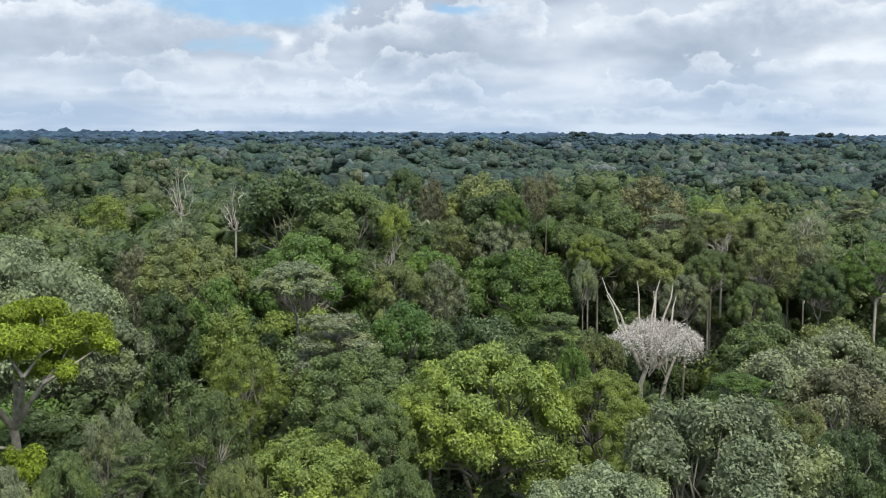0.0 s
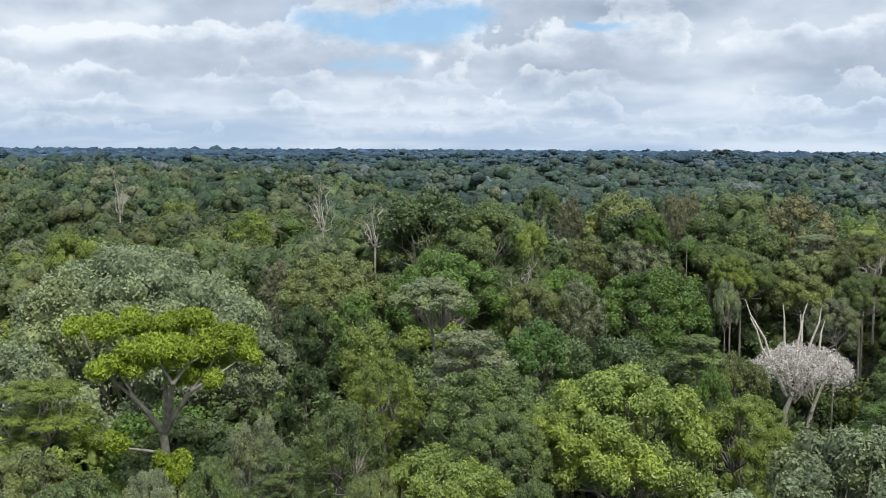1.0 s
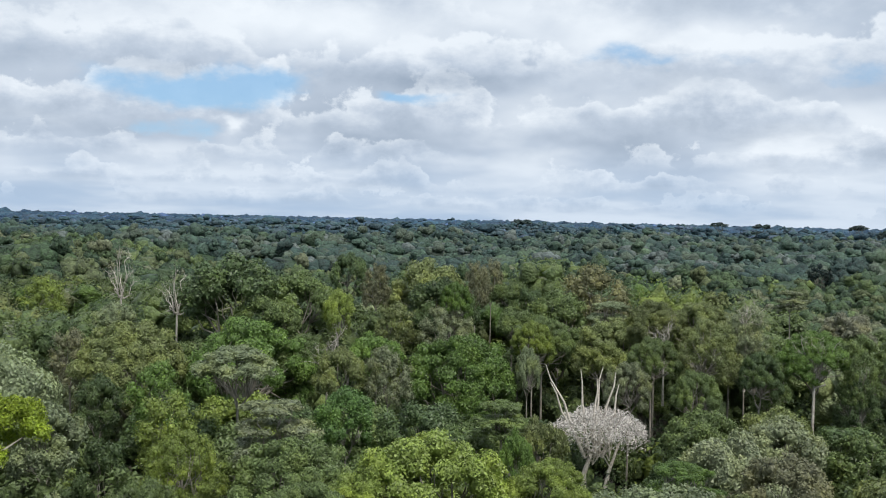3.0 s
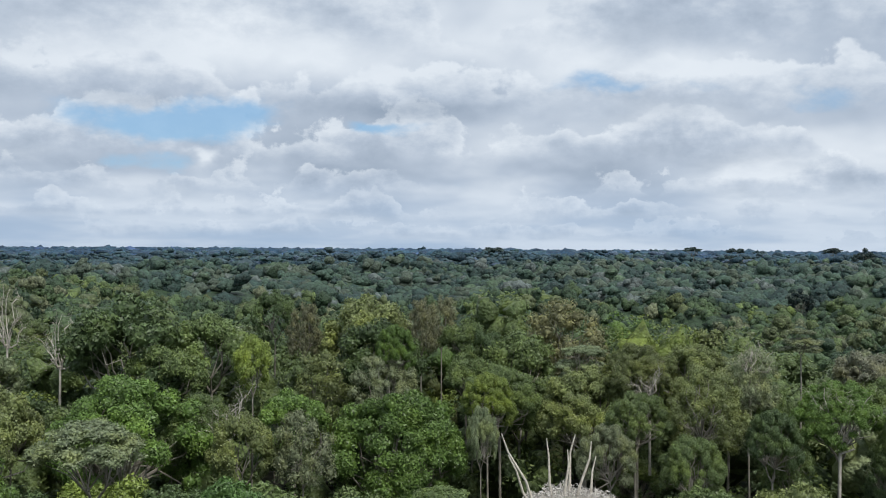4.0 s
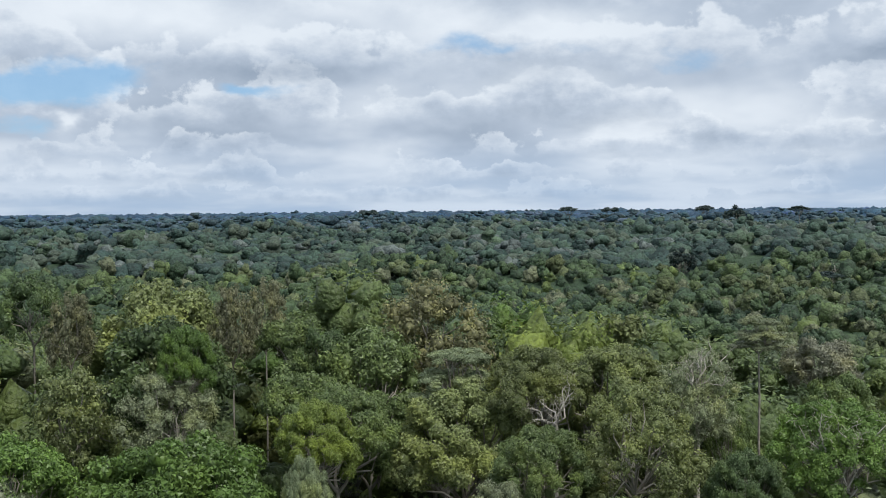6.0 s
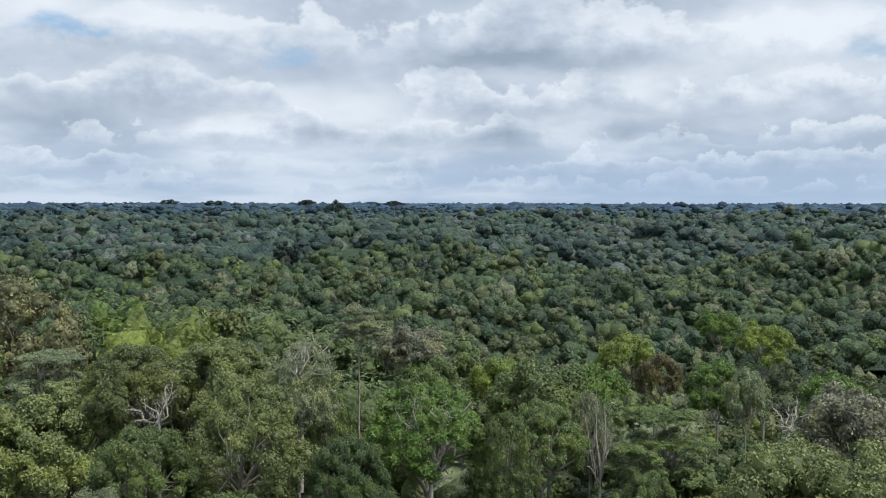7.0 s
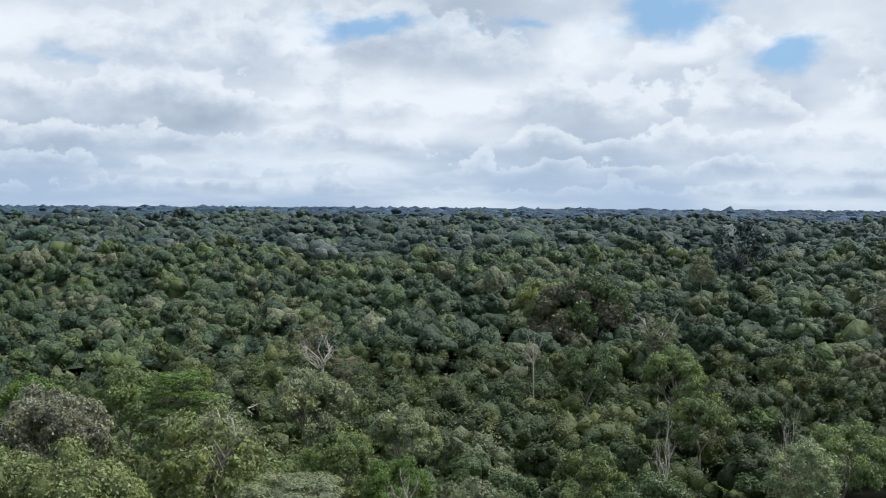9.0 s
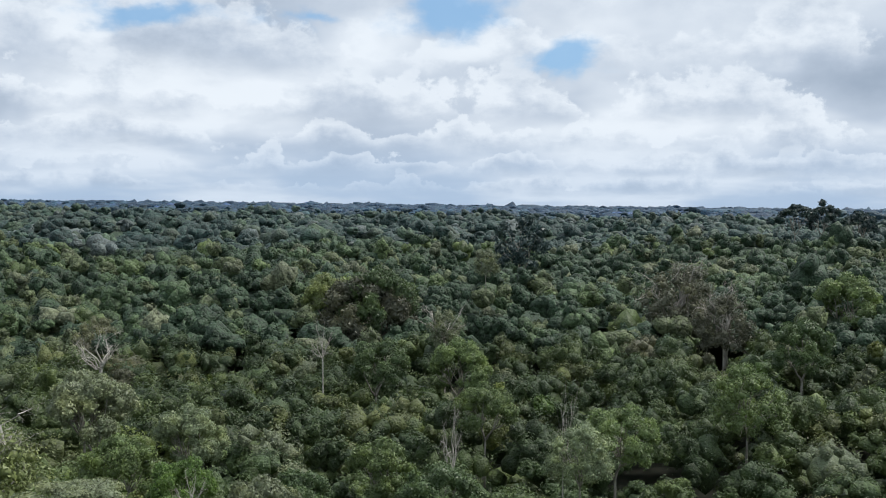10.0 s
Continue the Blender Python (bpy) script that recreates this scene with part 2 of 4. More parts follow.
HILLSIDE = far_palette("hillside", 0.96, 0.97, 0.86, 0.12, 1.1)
# bluer with distance: the haze of the air is put into these leaf colours
HAZY_VALLEY = far_palette("valley", 0.76, 0.84, 1.22, 0.10, 0.8)
HAZY_DISTANCE = far_palette("distant", 0.62, 0.84, 1.95, 0.05, 0.4)
HAZY_HORIZON = far_palette("horizon", 0.60, 0.95, 3.00, 0.03, 0.25)
NEAR = {k: leaf_material(k + "_forest_leaves", tuple(0.78 * q for q in c), vary=0.24, scale=0.16, grain=2.2) for k, (c, w) in SPECIES.items()}
BARK = rough_material("pale_grey_bark", (0.33, 0.31, 0.265), (0.18, 0.16, 0.13), 3.0)
WEATHERED = rough_material("weathered_pale_bark", (0.52, 0.49, 0.43), (0.32, 0.29, 0.25), 3.0)
DEADWOOD = rough_material("bleached_dead_wood", (0.62, 0.58, 0.50), (0.42, 0.38, 0.32), 4.0)
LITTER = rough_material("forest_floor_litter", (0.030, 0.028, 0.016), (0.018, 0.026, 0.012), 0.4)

# ---- the lie of the land: how far the canopy lies below the eye ----
STEP = 61.6
PATH_MID = (-math.sin(WAY) * STEP / 2, math.cos(WAY) * STEP / 2)
AZ_KNOTS = np.array([-120, -90, -65, -45, -27, -13, 0, 10, 22, 45], float)
R_KNOTS = np.log(np.array([40, 90, 130, 180, 260, 400, 640, 1000, 1900, 4900], float))
DROP = np.array([
    [30, 40, 47, 49, 41, 30, 22, 18, 30, 19],
    [30, 40, 47, 49, 41, 30, 22, 18, 30, 19],
    [27, 32, 36, 40, 41, 31, 20, 14, 24, 17],
    [22, 23, 23, 32, 46, 40, 25, 16, 22, 17],
    [20, 18, 11, 26, 42, 38, 21, 20, 18, 16],
    [20, 19, 8, 20, 38, 40, 27, 17, 16, 15],
    [20, 18, 9, 18, 34, 38, 29, 22, 17, 15],
    [19, 17, 11, 16, 24, 26, 26, 24, 18, 15],
    [18, 17, 15, 18, 20, 15, 13, 28, 26, 17],
    [18, 17, 16, 18, 20, 15, 13, 28, 26, 17]], float)


def canopy_drop(x, y):
    """Metres from the eye's height down to the canopy at a place of the plan (arrays)."""
    x, y = np.asarray(x, float) - PATH_MID[0], np.asarray(y, float) - PATH_MID[1]
    r = np.log(np.clip(np.hypot(x, y), 40, 4899))
    a = np.clip(np.degrees(np.arctan2(-x, y)), -120, 45)
    i = np.clip(np.searchsorted(AZ_KNOTS, a) - 1, 0, len(AZ_KNOTS) - 2)
    j = np.clip(np.searchsorted(R_KNOTS, r) - 1, 0, len(R_KNOTS) - 2)
    u = (a - AZ_KNOTS[i]) / (AZ_KNOTS[i + 1] - AZ_KNOTS[i])
    v = (r - R_KNOTS[j]) / (R_KNOTS[j + 1] - R_KNOTS[j])
    u, v = u * u * (3 - 2 * u), v * v * (3 - 2 * v)
    far = np.clip((np.exp(r) - 190) / 350, 0, 1)
    folds = 7.5 * np.sin(x / 62 + y / 97 + 0.4) * np.sin(y / 51 - x / 83 + 1.1) + 3.4 * np.sin(x / 29 - y / 37) * np.sin(y / 33 + x / 41)
    drop = (DROP[i, j] * (1 - u) + DROP[i + 1, j] * u) * (1 - v) + (DROP[i, j + 1] * (1 - u) + DROP[i + 1, j + 1] * u) * v
    return drop + far * folds * np.clip(drop / 26, 0.25, 1)


# ---- meshes ----
def mesh_from(name, verts, quads=None, tris=None, mats=(), index=None, smooth=False, flat=0):
    me = bpy.data.meshes.new(name)
    verts = np.ascontiguousarray(verts, dtype=np.float32)
    nq, nt_ = (0 if quads is None else len(quads)), (0 if tris is None else len(tris))
    loops = np.concatenate([np.asarray(q, np.int32).ravel() for q in (quads, tris) if q is not None])
    me.vertices.add(len(verts))
    me.vertices.foreach_set("co", verts.ravel())
    me.loops.add(len(loops))
    me.loops.foreach_set("vertex_index", loops)
    me.polygons.add(nq + nt_)
    starts = np.concatenate([np.arange(nq) * 4, nq * 4 + np.arange(nt_) * 3]).astype(np.int32)
    me.polygons.foreach_set("loop_start", starts)
    for m in mats:
        me.materials.append(m)
    if index is not None:
        me.polygons.foreach_set("material_index", np.asarray(index, np.int32))
    me.polygons.foreach_set("use_smooth", np.r_[np.full(nq, smooth), np.arange(nt_) >= flat])
    me.update(calc_edges=True)
    return me


def unit(v):
    return v / np.maximum(np.linalg.norm(v, axis=-1, keepdims=True), 1e-9)


def leaf_blades(rng, centres, normals, size, narrow=0.55, droop=0.0):
    """Pointed blades, one triangle each, round the centres, facing roughly along the normals."""
    n = len(centres)
    normals = unit(normals + rng.normal(0, 0.6, (n, 3)))
    along = unit(np.cross(normals, rng.normal(size=(n, 3))))
    along = unit(along + np.array([0, 0, -droop]))
    side = unit(np.cross(normals, along))
    s = size * rng.uniform(0.6, 1.4, (n, 1))
    tip = centres + along * s * 1.1
    root = centres - along * s * 0.7
    verts = np.stack([root + side * s * narrow, tip, root - side * s * narrow], 1).reshape(-1, 3)
    return verts, np.arange(3 * n).reshape(n, 3)


def tube(points, radii, sides=6):
    """A tapered limb along the points."""
    points, radii = np.asarray(points, float), np.asarray(radii, float)
    d = unit(np.gradient(points, axis=0))
    ref = np.where(np.abs(d[:, 2:3]) > 0.9, [[1.0, 0, 0]], [[0, 0, 1.0]])
    a = unit(np.cross(d, ref))
    b = np.cross(d, a)
    ang = np.linspace(0, 2 * np.pi, sides, endpoint=False)
    ring = points[:, None] + radii[:, None, None] * (np.cos(ang)[None, :, None] * a[:, None] + np.sin(ang)[None, :, None] * b[:, None])
    k = np.arange(len(points) - 1)[:, None] * sides
    i = np.arange(sides)[None]
    j = (i + 1) % sides
    quads = np.stack([k + i, k + j, k + sides + j, k + sides + i], -1).reshape(-1, 4)
    return ring.reshape(-1, 3), quads


def joined(pieces):
    vs, qs, n = [], [], 0
    for v, q in pieces:
        vs.append(v)
        qs.append(np.asarray(q) + n)
        n += len(v)
    return np.concatenate(vs), np.concatenate(qs)


def clump_plan(rng, form, clumps):
    """Centres and radii of the leafy clumps of a crown of half width 1 that spans z -1 to 1."""
    c, r = [], []
    small = 0.72 if clumps > 100 else 1.0
    count = 13 if clumps > 100 else 8
    high = np.linspace(0.95, -0.2, count) + rng.normal(0, 0.05, count)
    around = np.arange(count) * 2.4 + rng.normal(0, 0.25, count)
    flat_r = np.sqrt(np.clip(1 - high ** 2, 0.02, 1))
    lobes = np.stack([np.cos(around) * flat_r, np.sin(around) * flat_r, high], -1)
    while len(c) < clumps:
        if form in ("dome", "ragged"):
            d = unit(rng.normal(size=3))
            if d[2] < -0.7:
                continue
            if form == "dome":
                lobe = lobes[len(c) % len(lobes)]
                d = unit(d + lobe * 0.9)
                p = lobe * 0.48 * [1, 1, 0.85] + d * rng.uniform(0.22, 0.36)
                size = rng.uniform(0.14, 0.23)
            else:
                p = d * rng.uniform(0.5, 0.86)
                size = rng.uniform(0.13, 0.25)
        elif form == "umbrella":
            a, o = rng.uniform(0, 2 * math.pi), math.sqrt(rng.random()) * 0.82
            p = np.array([math.cos(a) * o, math.sin(a) * o, 0.62 - 0.85 * o ** 2 + rng.normal(0, 0.07)])
            size = rng.uniform(0.16, 0.26)
        else:
            k = rng.integers(3)
            a, o = rng.uniform(0, 2 * math.pi), math.sqrt(rng.random()) * (0.55, 0.8, 0.84)[k]
            p = np.array([math.cos(a) * o, math.sin(a) * o, (0.7, 0.22, -0.25)[k] - 0.2 * o ** 2 + rng.normal(0, 0.05)])
            size = rng.uniform(0.15, 0.25)
        c.append(p)
        r.append(size * small)
    return np.array(c), np.array(r)


def ball(level):
    """Unit ball from an octahedron: its corners and triangles."""
    v = [np.array(p, float) for p in ((1, 0, 0), (-1, 0, 0), (0, 1, 0), (0, -1, 0), (0, 0, 1), (0, 0, -1))]
    f = [(0, 2, 4), (2, 1, 4), (1, 3, 4), (3, 0, 4), (2, 0, 5), (1, 2, 5), (3, 1, 5), (0, 3, 5)]
    for _ in range(level):
        mids, out = {}, []
        for a, b_, c in f:
            ids = []
            for p, q_ in ((a, b_), (b_, c), (c, a)):
                key = (min(p, q_), max(p, q_))
                if key not in mids:
                    mids[key] = len(v)
                    v.append(unit(v[p] + v[q_]))
                ids.append(mids[key])
            out += [(a, ids[0], ids[2]), (b_, ids[1], ids[0]), (c, ids[2], ids[1]), tuple(ids)]
        f = out
    return np.array(v), np.array(f)


BALL = {k: ball(k) for k in (1,)}


def lumps(rng, centres, radii, level, rough=0.18, open_below=False):
    """Uneven lumps of foliage, one for each centre; radii: one or three for each."""
    bv, bf = BALL[level]
    if open_below:
        bf = bf[bv[bf][..., 2].max(1) > -0.3]
    n, k = len(centres), len(bv)
    radii = np.asarray(radii, float).reshape(n, -1)
    v = centres[:, None] + bv[None] * radii[:, None] * (1 + rng.normal(0, rough, (n, k, 1)).clip(-0.4, 0.45))
    f = bf[None] + (np.arange(n) * k)[:, None, None]
    return v.reshape(-1, 3), f.reshape(-1, 3)


def crown_mesh(name, seed, form, clumps, leaves, size, mat, droop=0.0, narrow=0.55):
    rng = np.random.default_rng(seed)
    c, r = clump_plan(rng, form, clumps)
    w = r ** 2
    which = rng.choice(clumps, leaves, p=w / w.sum())
    d = unit(rng.normal(size=(leaves, 3)) + [0, 0, 0.3] + unit(c[which]) * (0.9 if form == "dome" else 0.4))
    flat = np.array([1.0, 1.0, 0.5 if form in ("umbrella", "layers") else 0.85])
    shell = rng.uniform(0.62, 1.12, (leaves, 1))
    p = c[which] + d * r[which][:, None] * shell * flat
    v, q = leaf_blades(rng, p, d + [0, 0, 0.35], size, narrow, droop)
    hv, hf = lumps(rng, c, r[:, None] * flat * (0.45 if form == "ragged" else 0.62), 1, 0.12)
    return mesh_from(name, np.concatenate([v, hv]), None, np.concatenate([q, hf + len(v)]), mats=[mat], flat=leaves)


def trunk_mesh(name, seed, form, clumps, mat, limbs=14, thick=0.05, sides=6, fork=-0.75, length=5.0):
    """A trunk that rises from z = -length to the crown and forks into limbs that end in its clumps."""
    rng = np.random.default_rng(seed)
    c, r = clump_plan(rng, form, clumps)
    pick = c[rng.choice(clumps, min(limbs, clumps), replace=False)]
    sway = rng.normal(0, 0.06, 2)
    base = np.array([0.0, 0.0, -length])
    knee = np.array([sway[0], sway[1], fork])
    t = np.linspace(0, 1, 6)[:, None]
    stem = base * (1 - t) + knee * t + np.c_[0.08 * np.sin(t * 5 + seed), 0.08 * np.cos(t * 4 + seed), 0 * t] * t * (1 - t)
    pieces = [tube(stem, np.linspace(thick * 1.5, thick, 6), sides)]
    hubs = []
    for k in range(3):
        a = k * 2.1 + rng.uniform(-0.4, 0.4)
        hub = knee + np.array([math.cos(a) * 0.22, math.sin(a) * 0.22, 0.32])
        hubs.append(hub)
        bend = (knee + hub) / 2 + rng.normal(0, 0.03, 3)
        pieces.append(tube([knee, bend, hub], [thick, thick * 0.8, thick * 0.66], sides))
    for p in pick:
        hub = hubs[int(np.argmin([np.linalg.norm(p - h) for h in hubs]))]
        m1 = hub * 0.6 + p * 0.4 + rng.normal(0, 0.09, 3) + [0, 0, 0.03]
        m2 = hub * 0.25 + p * 0.75 + rng.normal(0, 0.05, 3)
        pieces.append(tube([hub, m1, m2, p], [thick * 0.6, thick * 0.42, thick * 0.28, thick * 0.1], max(4, sides - 1)))
    v, q = joined(pieces)
    return mesh_from(name, v, q, mats=[mat], smooth=True)


# two grades of detail; each has a few crowns of every form, which all species share
GRADE = {0: (190, 80000, 0.0120, 7), 1: (130, 40000, 0.0170, 7), 2: (84, 12000, 0.0305, 5), 3: (40, 2600, 0.0600, 4)}
FORMS = ("dome", "umbrella", "layers", "ragged")
STOCK = {}


def crown_for(grade, form, variant, hanging):
    key = (grade, form, variant, hanging)
    if key not in STOCK:
        clumps, leaves, size, sides = GRADE[grade]
        if form == "ragged":
            leaves = int(leaves * 0.62)
        seed = 100 * FORMS.index(form) + 10 * variant + grade
        crown = crown_mesh("crown", seed, form, clumps, leaves, size, LEAF["mid"], 0.8 if hanging else 0.25, 0.4 if hanging else 0.55)
        trunk = trunk_mesh("trunk", seed, form, clumps, BARK, 44 if grade < 2 else 18, 0.029, sides, -0.95 if form == "umbrella" else -0.7)
        STOCK[key] = (crown, trunk)
    return STOCK[key]


FOOT = []          # plan of all crowns: x, y, half width, top, and how far down they stand free


def tree(x, y, top, width, height, species, form="dome", grade=2, variant=0, turn=0.0, words=""):
    """One standing tree: its crown's top, width and height in metres."""
    crown, trunk = crown_for(grade, form, variant, species == "yellow")
    height = max(height, 9.0 if form in ("dome", "ragged") else 0.0, width * {"dome": 1.2, "ragged": 1.15, "layers": 0.8, "umbrella": 0.5}[form])
    drop = float(canopy_drop(x, y))
    ground = min(EYE - drop - 22, top - height - 8)
    root = new("tree")
    root.matrix_world = pose(x, y, ground, 0, 0, turn)
    root.empty_display_size = 0.5
    width *= 1.14 if form == "dome" else 1.05
    mid = top - height / 2 * (0.93 if form == "dome" else 1.0) - ground
    c = new("crown", crown)
    c.material_slots[0].link = "OBJECT"
    c.material_slots[0].material = LEAF[species]
    c.parent, c.location, c.scale = root, (0, 0, mid), (width / 2, width / 2, height / 2)
    t = new("trunk", trunk)
    t.parent, t.location = root, (0, 0, mid)
    t.scale = (width / 2, width / 2, height / 2)
    FOOT.append((x, y, width / 2, top, min(height, width) * 0.55))
    shape = {"dome": "rounded crown", "umbrella": "flat umbrella crown", "layers": "crown in layered shelves", "ragged": "open ragged crown"}[form]
    tagged(root, words or f"{SPECIES[species][1]} rainforest tree with a {shape}", "tree", "rainforest trees")
    return root


def bare_limbs(seed, limbs, twigs, thick, spread=1.0):
    """A leafless tree of half width 1, crown from z -1 to 1, with its stem below: stem and limbs, and the fine twigs."""
    rng_ = np.random.default_rng(seed)
    knee = np.array([0.0, 0.0, -0.7])
    wood = [tube([[0, 0, -5], [0.03, 0.02, -3], knee, knee + [0.02, 0, 0.4]], [thick * 1.5, thick * 1.2, thick, thick * 0.7])]
    ends = []
    for k in range(limbs):
        a = k * 2.4 + rng_.uniform(-0.4, 0.4)
        out = rng_.uniform(0.3, 0.9) * spread
        tip = np.array([math.cos(a) * out, math.sin(a) * out, rng_.uniform(-0.25, 0.95)])
        pts = [knee + [0, 0, rng_.uniform(0, 0.35)]]
        for s in (0.25, 0.5, 0.75):
            pts.append(knee * (1 - s) + tip * s + rng_.normal(0, 0.07, 3) + [0, 0, 0.1 * s])
        pts.append(tip)
        wood.append(tube(pts, np.linspace(thick * 0.75, thick * 0.2, 5), 5))
        for s in range(3):
            p = pts[2 + s % 3] + rng_.normal(0, 0.02, 3)
            e = p + unit(tip - knee + rng_.normal(0, 0.6, 3)) * rng_.uniform(0.25, 0.5)
            wood.append(tube([p, (p + e) / 2 + rng_.normal(0, 0.04, 3), e], [thick * 0.35, thick * 0.22, thick * 0.08], 4))
            ends.append(e)
        ends.append(tip)
    fine = []
    for _ in range(twigs):
        e = ends[rng_.integers(len(ends))]
        p = e + rng_.normal(0, 0.1, 3)
        f = p + unit(rng_.normal(size=3) + [0, 0, 0.3]) * rng_.uniform(0.08, 0.2)
        fine.append(tube([p, f], [thick * 0.08, thick * 0.03], 3))
    return joined(wood), joined(fine) if fine else None


def dead_tree(x, y, top, width, height):
    """The bleached, half-dead tree: forked pale stem, bare snags on top, a tangle of grey twigs with withered leaves."""
    root = new("dead_tree")
    ground_z = EYE - float(canopy_drop(x, y)) - 22
    root.matrix_world = pose(x, y, ground_z)
    rng_ = np.random.default_rng(5)
    w, pieces = width / 2, []
    zt, zc = top - ground_z, top - ground_z - height * 0.28           # tip of the snags, top of the twig crown
    zf = zt - height * 0.95
    pieces.append(tube([[0, 0, 0], [0.2, 0, zf * 0.5], [-0.2 * w, 0, zf], [-0.22 * w, 0, zf + height * 0.18], [-0.05 * w, 0.1, zf + height * 0.35]],
                       [0.5, 0.42, 0.34, 0.3, 0.22], 8))
    pieces.append(tube([[0, 0, zf * 0.8], [0.2 * w, 0, zf + 0.5], [0.30 * w, 0.1, zf + height * 0.2], [0.5 * w, 0.1, zf + height * 0.4]],
                       [0.3, 0.26, 0.22, 0.12], 7))
    for sx, top_k, lean in ((-0.62, 1.0, -0.45), (-0.55, 0.86, -0.38), (-0.3, 0.97, -0.05), (0.12, 0.98, 0.02), (0.02, 0.9, -0.02), (0.3, 0.94, 0.1), (0.42, 0.86, 0.04)):
        foot = np.array([sx * 0.35 * w, rng_.normal(0, 0.3), zf + height * 0.3])
        tip = np.array([(sx + lean) * w, rng_.normal(0, 0.4), zf + height * 0.95 * top_k])
        mids = [foot * (1 - s) + tip * s + np.array([rng_.normal(0, 0.28), rng_.normal(0, 0.2), 0]) for s in (0.3, 0.6, 0.85)]
        pieces.append(tube([foot, *mids, tip], [0.19, 0.16, 0.13, 0.09, 0.04], 6))
    crown_mid = np.array([0.05 * w, 0, zf + height * 0.55])
    for k in range(40):
        a = rng_.uniform(0, 2 * math.pi)
        o = math.sqrt(rng_.uniform(0.05, 1)) * w
        tip = crown_mid + [math.cos(a) * o, math.sin(a) * o, height * (0.08 - 0.12 * (o / w) ** 2) + rng_.normal(0, 0.2)]
        foot = np.array([rng_.choice([-0.2, -0.05, 0.3]) * w, 0, zf + height * rng_.uniform(0.24, 0.5)])
        mids = [foot * (1 - s) + tip * s + rng_.normal(0, 0.25, 3) for s in (0.35, 0.7)]
        pieces.append(tube([foot, *mids, tip], [0.085, 0.06, 0.04, 0.018], 5))
    v, q = joined(pieces)
    t = new("trunk", mesh_from("trunk", v, q, mats=[DEADWOOD], smooth=True))
    t.parent = root
    n = 11000
    a, o = rng_.uniform(0, 2 * math.pi, n), np.sqrt(rng_.uniform(0, 1, n))
    lump = 0.5 + 0.5 * np.sin(a * 5 + o * 7) * np.cos(o * 9 + a * 2)
    p = crown_mid + np.stack([np.cos(a) * o * w, np.sin(a) * o * w, height * (0.13 - 0.14 * o ** 2 - 0.07 * lump) - np.abs(rng_.normal(0, 0.85, n))], -1)
    v, q = leaf_blades(rng_, p, rng_.normal(size=(n, 3)) + [0, 0, 1.4], 0.17, 0.22, 0.1)
    c = new("crown", mesh_from("crown", v, None, q, mats=[BLEACHED], flat=n))
    c.parent = root
    tagged(c, "tangle of bleached grey twigs and withered leaves")
    FOOT.append((x, y, w, top, height * 0.85))
    return tagged(root, "bleached dying tree with bare grey snags over green canopy", "tree", "rainforest trees")


